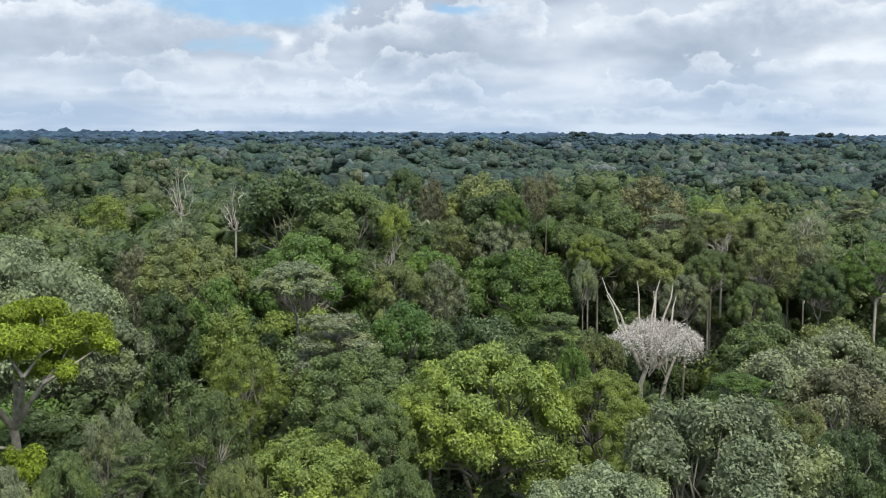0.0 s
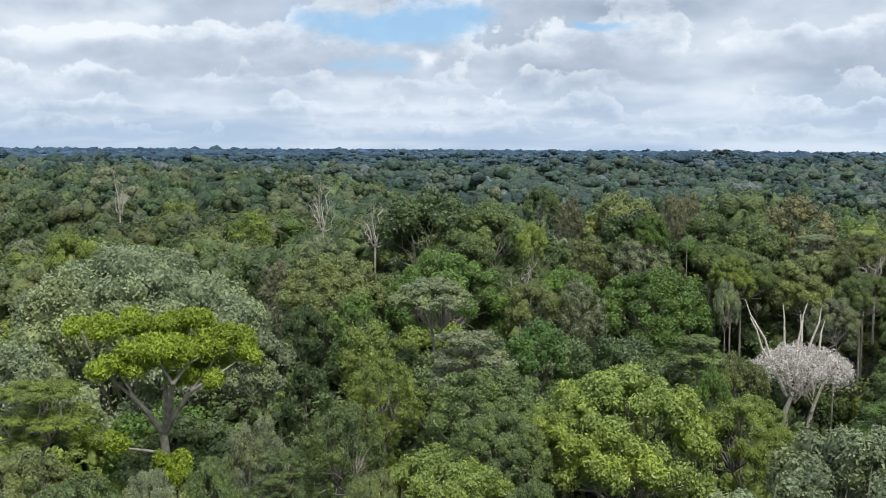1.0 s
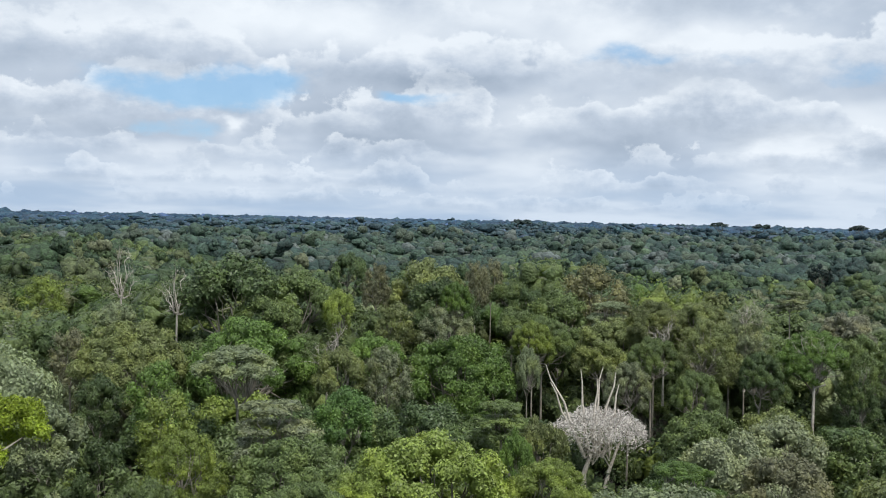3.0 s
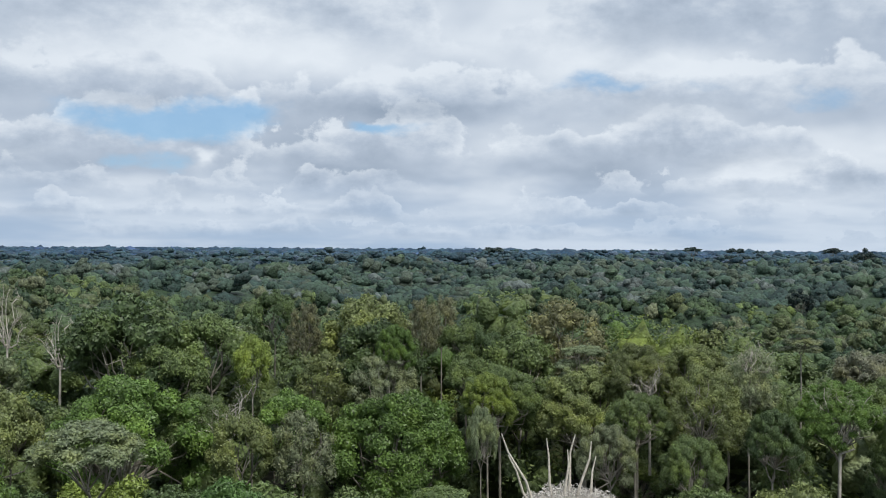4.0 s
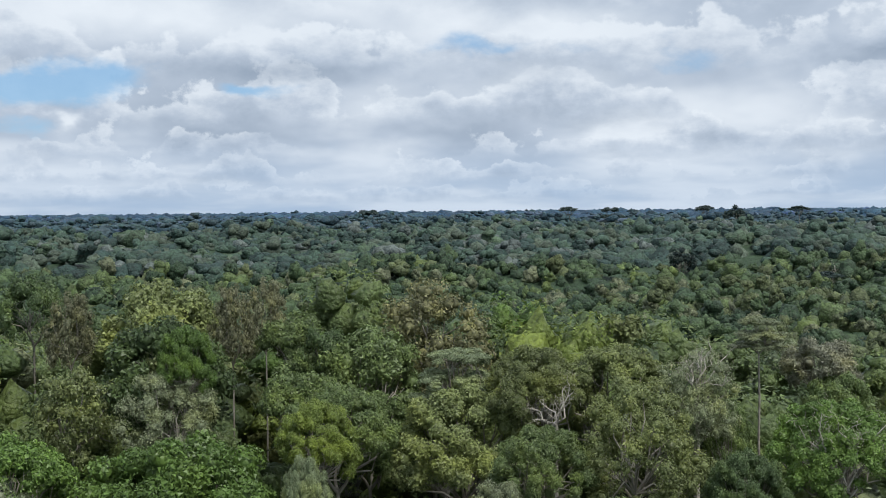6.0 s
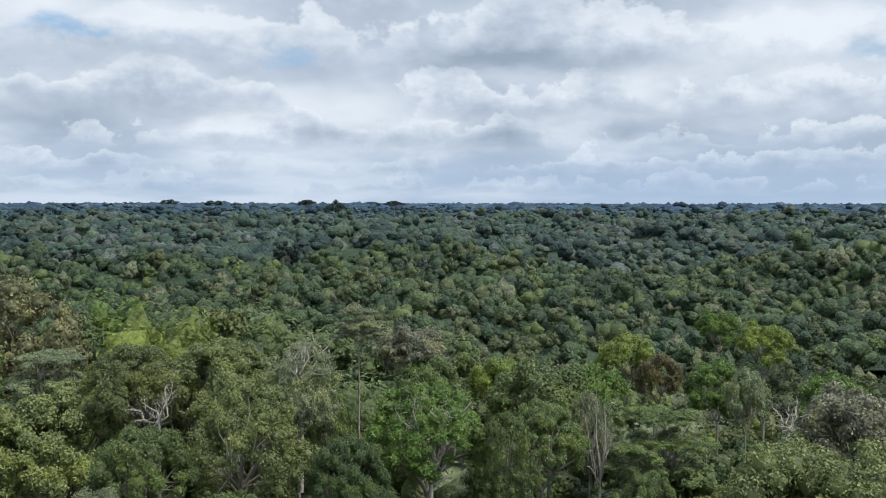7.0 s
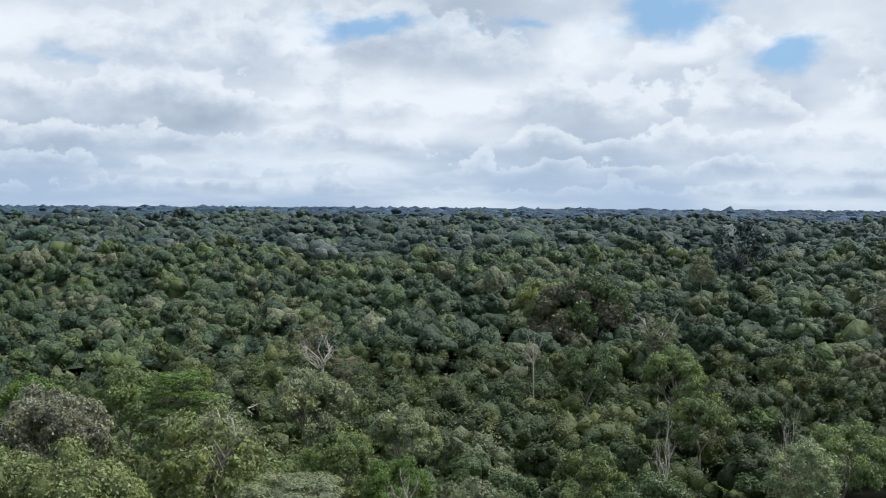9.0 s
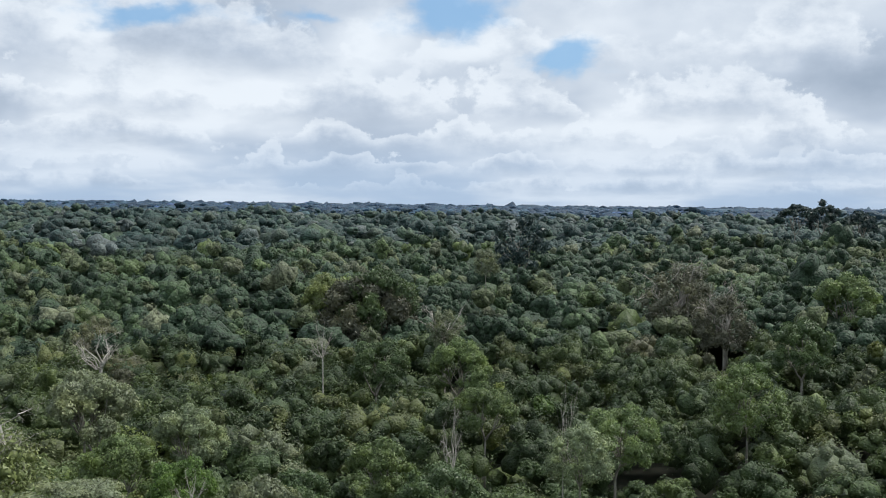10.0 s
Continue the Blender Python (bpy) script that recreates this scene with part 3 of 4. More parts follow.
def yellow_tree(x, y, top, width, height):
    """The bright tree in the open: a leaning grey trunk that forks into bare limbs, each ending in a flat pad of hanging leaves."""
    root = new("tree")
    ground_z = EYE - float(canopy_drop(x, y)) - 22
    root.matrix_world = pose(x, y, ground_z, 0, 0, math.degrees(math.atan2(-x, y)))
    rng_ = np.random.default_rng(12)
    w, h, zt = width / 2, height, top - ground_z
    knee = np.array([0.02 * w, 0.0, zt - 0.74 * h])
    pieces = [tube([[0.16 * w, 0, 0], [0.14 * w, 0.2, knee[2] * 0.6], knee], [0.42, 0.36, 0.27], 8)]
    hubs = []
    for a, z, o in ((-0.30, -0.47, -0.2), (0.05, -0.42, 0.25), (0.30, -0.46, -0.25), (0.12, -0.38, -0.5)):
        hub = np.array([a * w, o * w, zt + z * h])
        hubs.append(hub)
        pieces.append(tube([knee, knee * 0.5 + hub * 0.5 + rng_.normal(0, 0.18, 3), hub], [0.24, 0.19, 0.13], 7))
    # across, above or below the top (shares of the height), depth, half width, half height
    pads = [(-0.78, -0.10, 0.1, 0.24, 0.06), (-0.35, -0.07, 0.0, 0.32, 0.075), (-0.05, -0.12, 0.5, 0.34, 0.075), (0.30, -0.07, 0.1, 0.32, 0.075),
            (0.68, -0.17, 0.0, 0.30, 0.085), (0.82, -0.27, -0.2, 0.20, 0.07), (-0.05, -0.18, -0.5, 0.34, 0.08), (0.40, -0.22, -0.4, 0.34, 0.085),
            (-0.42, -0.30, -0.35, 0.30, 0.07), (0.35, -0.40, -0.2, 0.26, 0.06), (0.05, -0.29, 0.4, 0.26, 0.06), (0.55, -0.33, 0.35, 0.24, 0.07),
            (-0.12, -0.30, -0.1, 0.22, 0.06), (-0.62, -0.72, -0.3, 0.28, 0.065), (0.12, -0.92, -0.3, 0.20, 0.09)]
    for a, z, o, rw, rh in pads:
        mid = np.array([a * w, o * w * 0.8, zt + z * h])
        start = np.array([0.05 * w, 0, zt - 0.86 * h]) if z < -0.6 else min(hubs, key=lambda q_: float(np.linalg.norm(q_ - mid)))
        via = start * 0.45 + mid * 0.55 + rng_.normal(0, 0.25, 3) - [0, 0, 0.25]
        pieces.append(tube([start, via, mid - [0, 0, rh * h * 0.4]], [0.14, 0.085, 0.04], 6))
        n = 7
        c = mid + np.c_[rng_.uniform(-0.8, 0.8, n) * rw * w, rng_.uniform(-0.8, 0.8, n) * rw * w, rng_.uniform(-0.4, 0.5, n) * rh * h]
        for q_ in c[:4]:
            pieces.append(tube([mid - [0, 0, rh * h * 0.4], q_ * 0.6 + mid * 0.4 - [0, 0, 0.12], q_], [0.045, 0.03, 0.015], 4))
        m = int(5200 * (rw / 0.3) ** 2)
        at = rng_.integers(n, size=m)
        d = unit(rng_.normal(size=(m, 3)) + [0, 0, 0.6])
        p = c[at] + d * np.array([rw * w * 0.46, rw * w * 0.46, rh * h * 0.8]) * rng_.uniform(0.5, 1.08, (m, 1))
        v, q = leaf_blades(rng_, p, d + [0, 0, 0.4], 0.125, 0.42, 0.7)
        hv, hf = lumps(rng_, c, np.tile([rw * w * 0.34, rw * w * 0.34, rh * h * 0.42], (n, 1)), 1, 0.12)
        pad = new("leaf_pad", mesh_from("leaf_pad", np.concatenate([v, hv]), None, np.concatenate([q, hf + len(v)]), mats=[LEAF["yellow"]], flat=m))
        pad.parent = root
    v, q = joined(pieces)
    t = new("trunk", mesh_from("trunk", v, q, mats=[BARK], smooth=True))
    t.parent = root
    FOOT.append((x, y, w, top, height * 0.95))
    return tagged(root, "bright yellow-green tree with bare grey limbs and flat leaf pads", "tree", "rainforest trees")


def bare_tree(x, y, top, width, height, seed=0):
    """A leafless or nearly leafless tree with pale crooked limbs."""
    root = new("bare_tree")
    ground_z = EYE - float(canopy_drop(x, y)) - 22
    root.matrix_world = pose(x, y, ground_z, 0, 0, seed * 50)
    (v, q), (v2, q2) = bare_limbs(seed + 40, 9, 320, 0.046)
    mid = top - height / 2 - ground_z
    v, q = joined([(v, q), (v2, q2)])
    t = new("trunk", mesh_from("trunk", v, q, mats=[WEATHERED], smooth=True))
    t.parent, t.location, t.scale = root, (0, 0, mid), (width / 2, width / 2, height / 2)
    FOOT.append((x, y, width / 2, top, height * 0.75))
    return tagged(root, "nearly leafless tree with pale crooked branches above the canopy", "tree", "rainforest trees")


# ---- the trees that stand out ----
tree(-40.8, 89.1, 37.9, 24.6, 15.8, "silver", "dome", 0, 0, 180)
tree(-27.6, 83.6, 29.5, 7.0, 8.4, "silver", "dome", 2, 1, 340)
tree(-43.4, 71.9, 30.2, 8.1, 6.6, "silver", "dome", 2, 0, 50)
yellow_tree(-27.9, 64.2, 34.0, 12.6, 11.4)
tree(-32.7, 57.3, 31.0, 7.5, 6.0, "lime", "layers", 1, 2, 340)
tree(-29.8, 49.7, 29.1, 6.7, 3.7, "olive", "dome", 1, 0, 110)
tree(-24.5, 45.8, 29.3, 6.6, 3.3, "mid", "dome", 1, 2, 150)
tree(-22.5, 50.2, 28.4, 3.8, 3.5, "pale", "dome", 1, 0, 290)
tree(-20.0, 52.3, 28.4, 3.9, 3.6, "mid", "dome", 1, 0, 140)
tree(-20.1, 60.8, 28.8, 4.4, 5.5, "pale", "ragged", 1, 1, 190)
tree(-17.2, 55.4, 27.7, 3.7, 3.7, "mid", "layers", 1, 0, 0)
tree(-15.4, 64.2, 29.0, 6.2, 7.2, "mid", "ragged", 1, 2, 270)
tree(-7.9, 57.5, 28.1, 10.1, 5.7, "lime", "dome", 1, 2, 190)
tree(-11.4, 54.8, 27.5, 3.9, 3.3, "olive", "dome", 1, 2, 110)
tree(3.2, 69.9, 31.0, 13.3, 10.7, "lime", "dome", 1, 1, 280)
tree(11.6, 71.1, 28.5, 7.0, 7.0, "lime", "dome", 1, 0, 100)
tree(-0.6, 69.0, 28.9, 7.1, 6.7, "lime", "dome", 1, 0, 160)
tree(-4.9, 65.8, 28.4, 6.4, 6.8, "mid", "dome", 1, 2, 40)
tree(-2.3, 54.0, 27.5, 4.4, 3.2, "mid", "dome", 1, 1, 140)
tree(-9.7, 87.5, 29.5, 8.4, 4.5, "pale", "layers", 2, 1, 70)
tree(-7.0, 79.7, 28.4, 10.9, 8.2, "mid", "dome", 1, 1, 90)
tree(-15.8, 80.5, 28.4, 7.0, 6.5, "lime", "ragged", 1, 0, 270)
tree(-22.4, 101.6, 30.6, 6.4, 6.4, "fresh", "ragged", 2, 0, 100)
tree(-19.6, 94.0, 28.8, 7.0, 6.5, "lime", "ragged", 2, 0, 170)
tree(-24.2, 86.7, 26.2, 5.6, 6.1, "dark", "ragged", 2, 0, 350)
tree(-29.6, 105.9, 28.3, 5.6, 6.8, "dark", "dome", 2, 1, 340)
tree(-15.6, 106.9, 32.1, 9.1, 7.9, "silver", "umbrella", 2, 0, 260)
tree(-17.1, 126.9, 33.2, 15.7, 7.1, "fresh", "dome", 1, 0, 190)
tree(-30.5, 122.2, 33.0, 14.1, 9.1, "olive", "dome", 1, 1, 90)
tree(-22.5, 150.3, 39.4, 16.1, 12.7, "dark", "dome", 2, 1, 50)
bare_tree(-46.3, 179.1, 37.7, 6.6, 10.3, 2)
bare_tree(-128.7, 271.0, 36.1, 7.7, 13.3, 6)
bare_tree(-31.7, 154.8, 35.6, 6.2, 7.9, 2)
tree(9.4, 128.7, 31.3, 16.2, 10.8, "fresh", "dome", 1, 1, 100)
tree(-1.5, 134.0, 30.1, 7.5, 4.1, "fresh", "dome", 2, 0, 150)
tree(-6.9, 144.8, 34.8, 5.2, 4.8, "lime", "dome", 2, 1, 160)
tree(0.4, 122.0, 29.8, 6.1, 6.1, "pale", "ragged", 2, 1, 130)
tree(-5.4, 121.9, 29.5, 6.2, 4.8, "olive", "dome", 2, 1, 270)
tree(-3.7, 97.9, 28.7, 6.6, 7.2, "emerald", "dome", 2, 1, 150)
tree(3.6, 95.9, 28.2, 9.2, 5.4, "dark", "dome", 2, 0, 250)
tree(12.0, 103.3, 26.7, 6.5, 5.3, "mid", "layers", 2, 1, 310)
tree(11.5, 87.2, 27.2, 3.2, 4.0, "fresh", "dome", 2, 0, 130)
tree(14.8, 94.8, 26.8, 4.9, 4.9, "olive", "dome", 2, 0, 160)
dead_tree(23.8, 113.5, 28.8, 11.1, 16.3)
tree(7.7, 145.8, 36.7, 10.6, 5.7, "dark", "dome", 2, 1, 270)
tree(31.7, 152.8, 38.9, 11.3, 7.8, "tan", "ragged", 2, 1, 70)
tree(-12.8, 151.5, 36.8, 10.2, 5.9, "mid", "dome", 2, 1, 280)
tree(-17.3, 147.0, 34.3, 9.1, 5.8, "mid", "dome", 2, 0, 120)
tree(6.3, 161.9, 38.8, 11.7, 4.5, "olive", "dome", 2, 1, 200)
tree(-6.2, 165.9, 39.2, 6.5, 3.7, "dark", "dome", 2, 1, 240)
tree(16.1, 159.2, 38.9, 4.8, 6.2, "brown", "ragged", 2, 1, 350)
tree(-1.9, 160.0, 37.9, 5.3, 4.4, "brown", "ragged", 2, 1, 10)
tree(1.4, 142.0, 33.5, 7.1, 6.3, "olive", "ragged", 2, 0, 190)
tree(8.2, 139.8, 33.4, 8.6, 5.5, "pale", "ragged", 1, 1, 20)
tree(30.3, 134.6, 32.6, 12.3, 9.2, "olive", "dome", 1, 1, 270)
tree(30.7, 138.6, 34.4, 7.9, 3.6, "silver", "layers", 1, 1, 310)
tree(35.7, 133.3, 35.3, 8.5, 6.1, "olive", "dome", 1, 0, 190)
tree(24.7, 145.9, 35.3, 9.1, 5.8, "mid", "dome", 2, 1, 120)
tree(18.1, 140.8, 33.2, 7.1, 4.8, "mid", "dome", 2, 0, 170)
tree(23.6, 140.0, 31.1, 8.7, 5.5, "mid", "dome", 1, 0, 70)
tree(-72.6, 218.2, 31.5, 10.2, 9.0, "lime", "ragged", 2, 1, 240)
tree(-65.8, 123.6, 34.2, 5.5, 3.5, "lime", "dome", 2, 1, 300)
tree(-44.0, 166.3, 30.4, 7.7, 3.8, "silver", "dome", 2, 1, 110)
tree(-37.7, 124.4, 31.1, 6.5, 5.8, "brown", "ragged", 2, 0, 220)
tree(-27.6, 125.0, 30.6, 5.7, 5.0, "olive", "dome", 2, 0, 330)
tree(-10.8, 129.6, 30.5, 8.0, 5.8, "mid", "ragged", 1, 0, 300)
bare_tree(-7.4, 127.8, 30.1, 5.7, 5.7, 4)
tree(16.9, 59.7, 30.3, 14.2, 7.8, "silver", "dome", 1, 0, 250)
tree(8.8, 53.3, 27.6, 10.4, 4.1, "silver", "dome", 1, 1, 300)
tree(23.6, 78.5, 26.4, 7.5, 3.3, "fresh", "layers", 1, 1, 100)
tree(32.9, 94.4, 25.7, 10.8, 4.0, "pale", "dome", 2, 0, 70)
tree(32.0, 78.7, 27.1, 8.2, 4.8, "brown", "dome", 2, 1, 230)
tree(40.7, 102.2, 25.6, 9.3, 4.3, "pale", "dome", 2, 1, 280)
tree(25.0, 61.1, 27.4, 6.8, 4.9, "dark", "ragged", 1, 2, 340)
tree(25.2, 71.7, 26.2, 5.7, 3.9, "olive", "dome", 1, 2, 50)
tree(36.9, 137.1, 23.8, 9.6, 7.2, "mid", "dome", 1, 0, 170)
tree(35.0, 109.5, 25.1, 8.4, 5.2, "mid", "dome", 2, 0, 320)
tree(46.1, 134.3, 32.8, 7.9, 6.3, "dark", "dome", 1, 1, 150)
tree(13.1, 152.1, 38.9, 4.6, 4.6, "brown", "ragged", 2, 1, 210)
tree(18.5, 149.9, 36.3, 7.0, 4.5, "mid", "dome", 2, 1, 0)
tree(20.6, 147.8, 35.5, 5.4, 3.4, "dark", "dome", 2, 0, 240)
tree(20.6, 133.7, 32.9, 8.7, 6.2, "mid", "dome", 1, 1, 330)
tree(9.5, 142.0, 36.6, 5.0, 5.5, "fresh", "dome", 1, 1, 290)
tree(18.8, 129.9, 32.5, 5.9, 4.7, "lime", "dome", 1, 1, 310)
tree(35.3, 137.1, 34.3, 5.4, 3.6, "olive", "dome", 1, 0, 230)
tree(41.4, 133.0, 35.3, 10.5, 4.8, "olive", "dome", 1, 0, 80)
bare_tree(35.6, 128.6, 32.5, 4.5, 3.7, 4)
tree(54.0, 133.7, 36.5, 4.7, 3.3, "pale", "layers", 2, 1, 310)
tree(46.3, 128.7, 35.1, 6.4, 3.4, "pale", "ragged", 1, 0, 310)
bare_tree(45.9, 127.8, 34.9, 5.5, 3.8, 5)
tree(39.6, 122.9, 33.9, 9.6, 8.8, "olive", "ragged", 1, 0, 20)
tree(32.9, 123.2, 31.6, 7.1, 6.0, "mid", "dome", 1, 2, 290)
tree(51.2, 119.1, 33.1, 8.7, 4.7, "fresh", "dome", 1, 1, 50)
bare_tree(50.5, 117.2, 31.9, 6.9, 7.3, 1)
tree(43.8, 116.5, 30.7, 5.5, 4.7, "dark", "dome", 1, 1, 270)
tree(29.0, 120.1, 28.8, 6.1, 3.9, "pale", "dome", 1, 0, 10)
tree(35.9, 115.8, 28.6, 5.9, 3.8, "mid", "dome", 1, 2, 260)
tree(17.7, 125.9, 29.7, 3.4, 3.0, "silver", "dome", 1, 0, 200)
tree(49.3, 129.5, 31.0, 4.4, 4.4, "mid", "ragged", 1, 1, 180)
tree(55.7, 116.0, 31.0, 5.2, 5.2, "mid", "ragged", 1, 0, 220)
tree(66.8, 125.1, 32.4, 9.4, 5.2, "mid", "dome", 2, 0, 190)
tree(70.6, 151.8, 32.4, 7.9, 3.6, "greybrown", "dome", 2, 0, 210)
bare_tree(268.4, 466.9, 17.0, 16.6, 13.4, 0)
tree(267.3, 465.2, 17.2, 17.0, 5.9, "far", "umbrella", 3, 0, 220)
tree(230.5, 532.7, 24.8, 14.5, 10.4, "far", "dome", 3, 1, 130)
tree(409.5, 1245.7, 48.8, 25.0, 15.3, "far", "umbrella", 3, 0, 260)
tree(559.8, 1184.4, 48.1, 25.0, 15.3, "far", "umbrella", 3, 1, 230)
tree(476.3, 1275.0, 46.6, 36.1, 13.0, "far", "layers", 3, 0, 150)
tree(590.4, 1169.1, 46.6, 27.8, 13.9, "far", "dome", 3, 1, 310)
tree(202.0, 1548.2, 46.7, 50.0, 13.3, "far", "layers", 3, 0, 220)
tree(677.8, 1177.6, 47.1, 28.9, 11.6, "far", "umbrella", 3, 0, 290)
tree(66.9, 119.8, 30.7, 4.1, 6.3, "pale", "ragged", 1, 0, 120)
bare_tree(66.2, 117.7, 30.3, 3.5, 8.8, 6)
tree(61.6, 119.0, 30.6, 6.9, 6.4, "mid", "dome", 1, 1, 310)
tree(70.8, 116.1, 29.5, 9.5, 6.8, "mid", "layers", 1, 0, 270)
tree(75.6, 104.1, 29.4, 20.7, 10.3, "olive", "dome", 0, 2, 20)
tree(97.9, 117.5, 27.7, 9.2, 4.0, "greybrown", "dome", 2, 0, 50)
tree(107.3, 109.8, 28.5, 7.7, 3.3, "fresh", "layers", 2, 0, 110)
bare_tree(89.7, 118.6, 26.9, 4.9, 3.3, 0)
tree(99.7, 131.7, 27.6, 5.0, 4.4, "silver", "dome", 2, 1, 90)
tree(102.3, 138.0, 27.5, 7.3, 4.0, "fresh", "dome", 2, 1, 270)
tree(105.0, 149.7, 26.8, 5.7, 3.2, "rust", "dome", 2, 0, 250)
tree(109.1, 159.7, 27.5, 8.5, 4.3, "lime", "dome", 2, 1, 40)
tree(131.8, 155.7, 28.4, 8.5, 5.1, "lime", "dome", 2, 0, 130)
tree(137.5, 169.1, 28.5, 7.4, 3.7, "fresh", "dome", 2, 0, 150)
tree(80.4, 150.0, 28.3, 6.3, 3.8, "lime", "dome", 2, 0, 230)
tree(88.6, 143.3, 27.5, 7.6, 3.8, "fresh", "dome", 2, 1, 160)
tree(75.9, 138.3, 27.8, 6.2, 3.4, "olive", "dome", 2, 0, 210)
tree(69.9, 147.5, 29.6, 6.4, 4.1, "mid", "dome", 2, 0, 300)
tree(113.0, 130.9, 26.1, 8.2, 3.4, "fresh", "dome", 2, 1, 260)
tree(118.8, 122.0, 26.6, 8.9, 4.1, "mid", "dome", 2, 1, 130)
tree(45.6, 117.8, 29.4, 5.3, 4.5, "mid", "ragged", 1, 0, 160)
tree(55.4, 116.3, 27.8, 6.0, 4.4, "dark", "ragged", 1, 1, 130)
tree(63.1, 109.6, 27.1, 4.8, 3.6, "mid", "dome", 1, 0, 30)
tree(109.7, 109.4, 26.0, 11.6, 7.3, "mid", "layers", 2, 0, 70)
tree(135.3, 105.9, 24.5, 11.0, 8.0, "pale", "dome", 2, 0, 100)
tree(99.4, 118.9, 28.1, 10.5, 4.1, "greybrown", "dome", 2, 0, 110)
tree(99.8, 102.4, 26.7, 13.6, 6.0, "olive", "ragged", 2, 1, 110)
bare_tree(99.3, 101.2, 26.4, 12.4, 7.0, 6)
tree(137.0, 107.1, 24.0, 8.2, 6.7, "pale", "dome", 2, 1, 40)
tree(121.6, 89.9, 23.1, 7.9, 7.6, "silver", "dome", 2, 1, 310)
tree(123.3, 98.1, 19.3, 8.6, 6.6, "mid", "dome", 2, 1, 50)
tree(86.1, 88.8, 24.9, 12.5, 4.0, "pale", "layers", 1, 2, 250)
tree(99.9, 77.7, 21.4, 7.6, 3.5, "pale", "dome", 2, 1, 250)
bare_tree(96.6, 82.7, 21.8, 3.0, 3.5, 4)
tree(106.0, 86.4, 21.5, 6.6, 4.9, "fresh", "dome", 2, 0, 330)
bare_tree(210.9, 132.1, 18.8, 14.1, 9.4, 6)
bare_tree(241.3, 92.6, 16.2, 6.4, 9.0, 4)
bare_tree(278.6, 65.9, 17.0, 14.8, 10.4, 2)
tree(332.4, 88.0, 25.2, 24.9, 21.4, "dark", "dome", 2, 1, 200)
tree(443.1, 38.7, 41.5, 26.3, 21.5, "far", "ragged", 3, 0, 30)
tree(408.4, 124.5, 23.2, 9.8, 6.7, "silver", "dome", 2, 0, 200)
tree(373.6, 53.1, 29.2, 10.8, 10.0, "pale", "ragged", 2, 0, 90)
tree(247.8, 80.4, 13.9, 14.5, 10.5, "dark", "dome", 2, 0, 320)
tree(340.4, 105.9, 22.1, 16.5, 9.2, "olive", "dome", 2, 1, 90)
bare_tree(177.9, 44.2, 13.7, 4.3, 15.9, 5)
bare_tree(173.6, 62.1, 12.3, 5.4, 13.6, 6)
tree(181.7, 34.6, 12.3, 13.5, 10.6, "mid", "dome", 2, 0, 320)
tree(163.1, 72.5, 10.1, 11.1, 9.4, "mid", "dome", 2, 1, 280)
tree(253.6, 62.1, 13.2, 14.8, 9.4, "mid", "dome", 2, 1, 320)
tree(208.6, 56.4, 10.8, 12.1, 8.8, "mid", "dome", 2, 0, 30)
tree(172.7, 42.3, 11.0, 10.9, 9.1, "silver", "ragged", 2, 1, 170)
tree(141.9, 81.5, 11.1, 9.7, 6.7, "dark", "dome", 2, 0, 260)
tree(153.6, 64.0, 9.3, 12.0, 8.0, "dark", "dome", 2, 0, 220)
tree(294.9, 164.5, 12.3, 13.4, 10.1, "brown", "ragged", 2, 1, 280)
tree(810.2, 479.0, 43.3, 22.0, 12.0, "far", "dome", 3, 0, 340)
tree(336.9, -6.5, 27.1, 25.7, 20.2, "umber", "ragged", 2, 1, 250)
bare_tree(337.9, -6.7, 27.0, 25.8, 20.3, 1)
bare_tree(304.5, -13.5, 22.1, 20.1, 16.7, 6)
tree(303.5, -13.3, 20.6, 18.3, 11.7, "umber", "ragged", 2, 0, 330)
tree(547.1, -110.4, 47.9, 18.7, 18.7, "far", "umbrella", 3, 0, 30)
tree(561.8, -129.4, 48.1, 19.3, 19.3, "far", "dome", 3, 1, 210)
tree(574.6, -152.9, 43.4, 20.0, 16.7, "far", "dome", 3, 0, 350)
tree(220.7, 2.2, 13.2, 15.7, 10.9, "mid", "ragged", 2, 1, 0)
tree(332.5, -58.1, 24.8, 20.8, 13.2, "mid", "dome", 2, 1, 290)
tree(260.7, -21.0, 18.2, 16.0, 11.6, "dark", "dome", 2, 1, 210)
tree(332.1, 91.7, 23.3, 30.3, 19.6, "umber", "dome", 2, 1, 190)
tree(278.6, 65.5, 17.3, 10.4, 8.9, "pale", "ragged", 2, 0, 50)

# ---- the ground, one sheet to the horizon ----
def polar_sheet(radii, angles, z_of):
    rr, aa = np.meshgrid(radii, angles, indexing="ij")
    x, y = PATH_MID[0] - rr * np.sin(aa), PATH_MID[1] + rr * np.cos(aa)
    v = np.stack([x, y, z_of(x, y)], -1).reshape(-1, 3)
    n, m = rr.shape
    i, j = np.meshgrid(np.arange(n - 1), np.arange(m - 1), indexing="ij")
    q = np.stack([i * m + j, i * m + j + 1, (i + 1) * m + j + 1, (i + 1) * m + j], -1).reshape(-1, 4)
    return v, q


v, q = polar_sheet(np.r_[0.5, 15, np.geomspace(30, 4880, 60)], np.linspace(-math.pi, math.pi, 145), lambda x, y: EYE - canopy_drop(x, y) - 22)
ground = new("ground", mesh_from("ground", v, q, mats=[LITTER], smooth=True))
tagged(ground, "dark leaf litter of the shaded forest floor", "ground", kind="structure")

# ---- the rest of the forest ----
rng = np.random.default_rng(7)


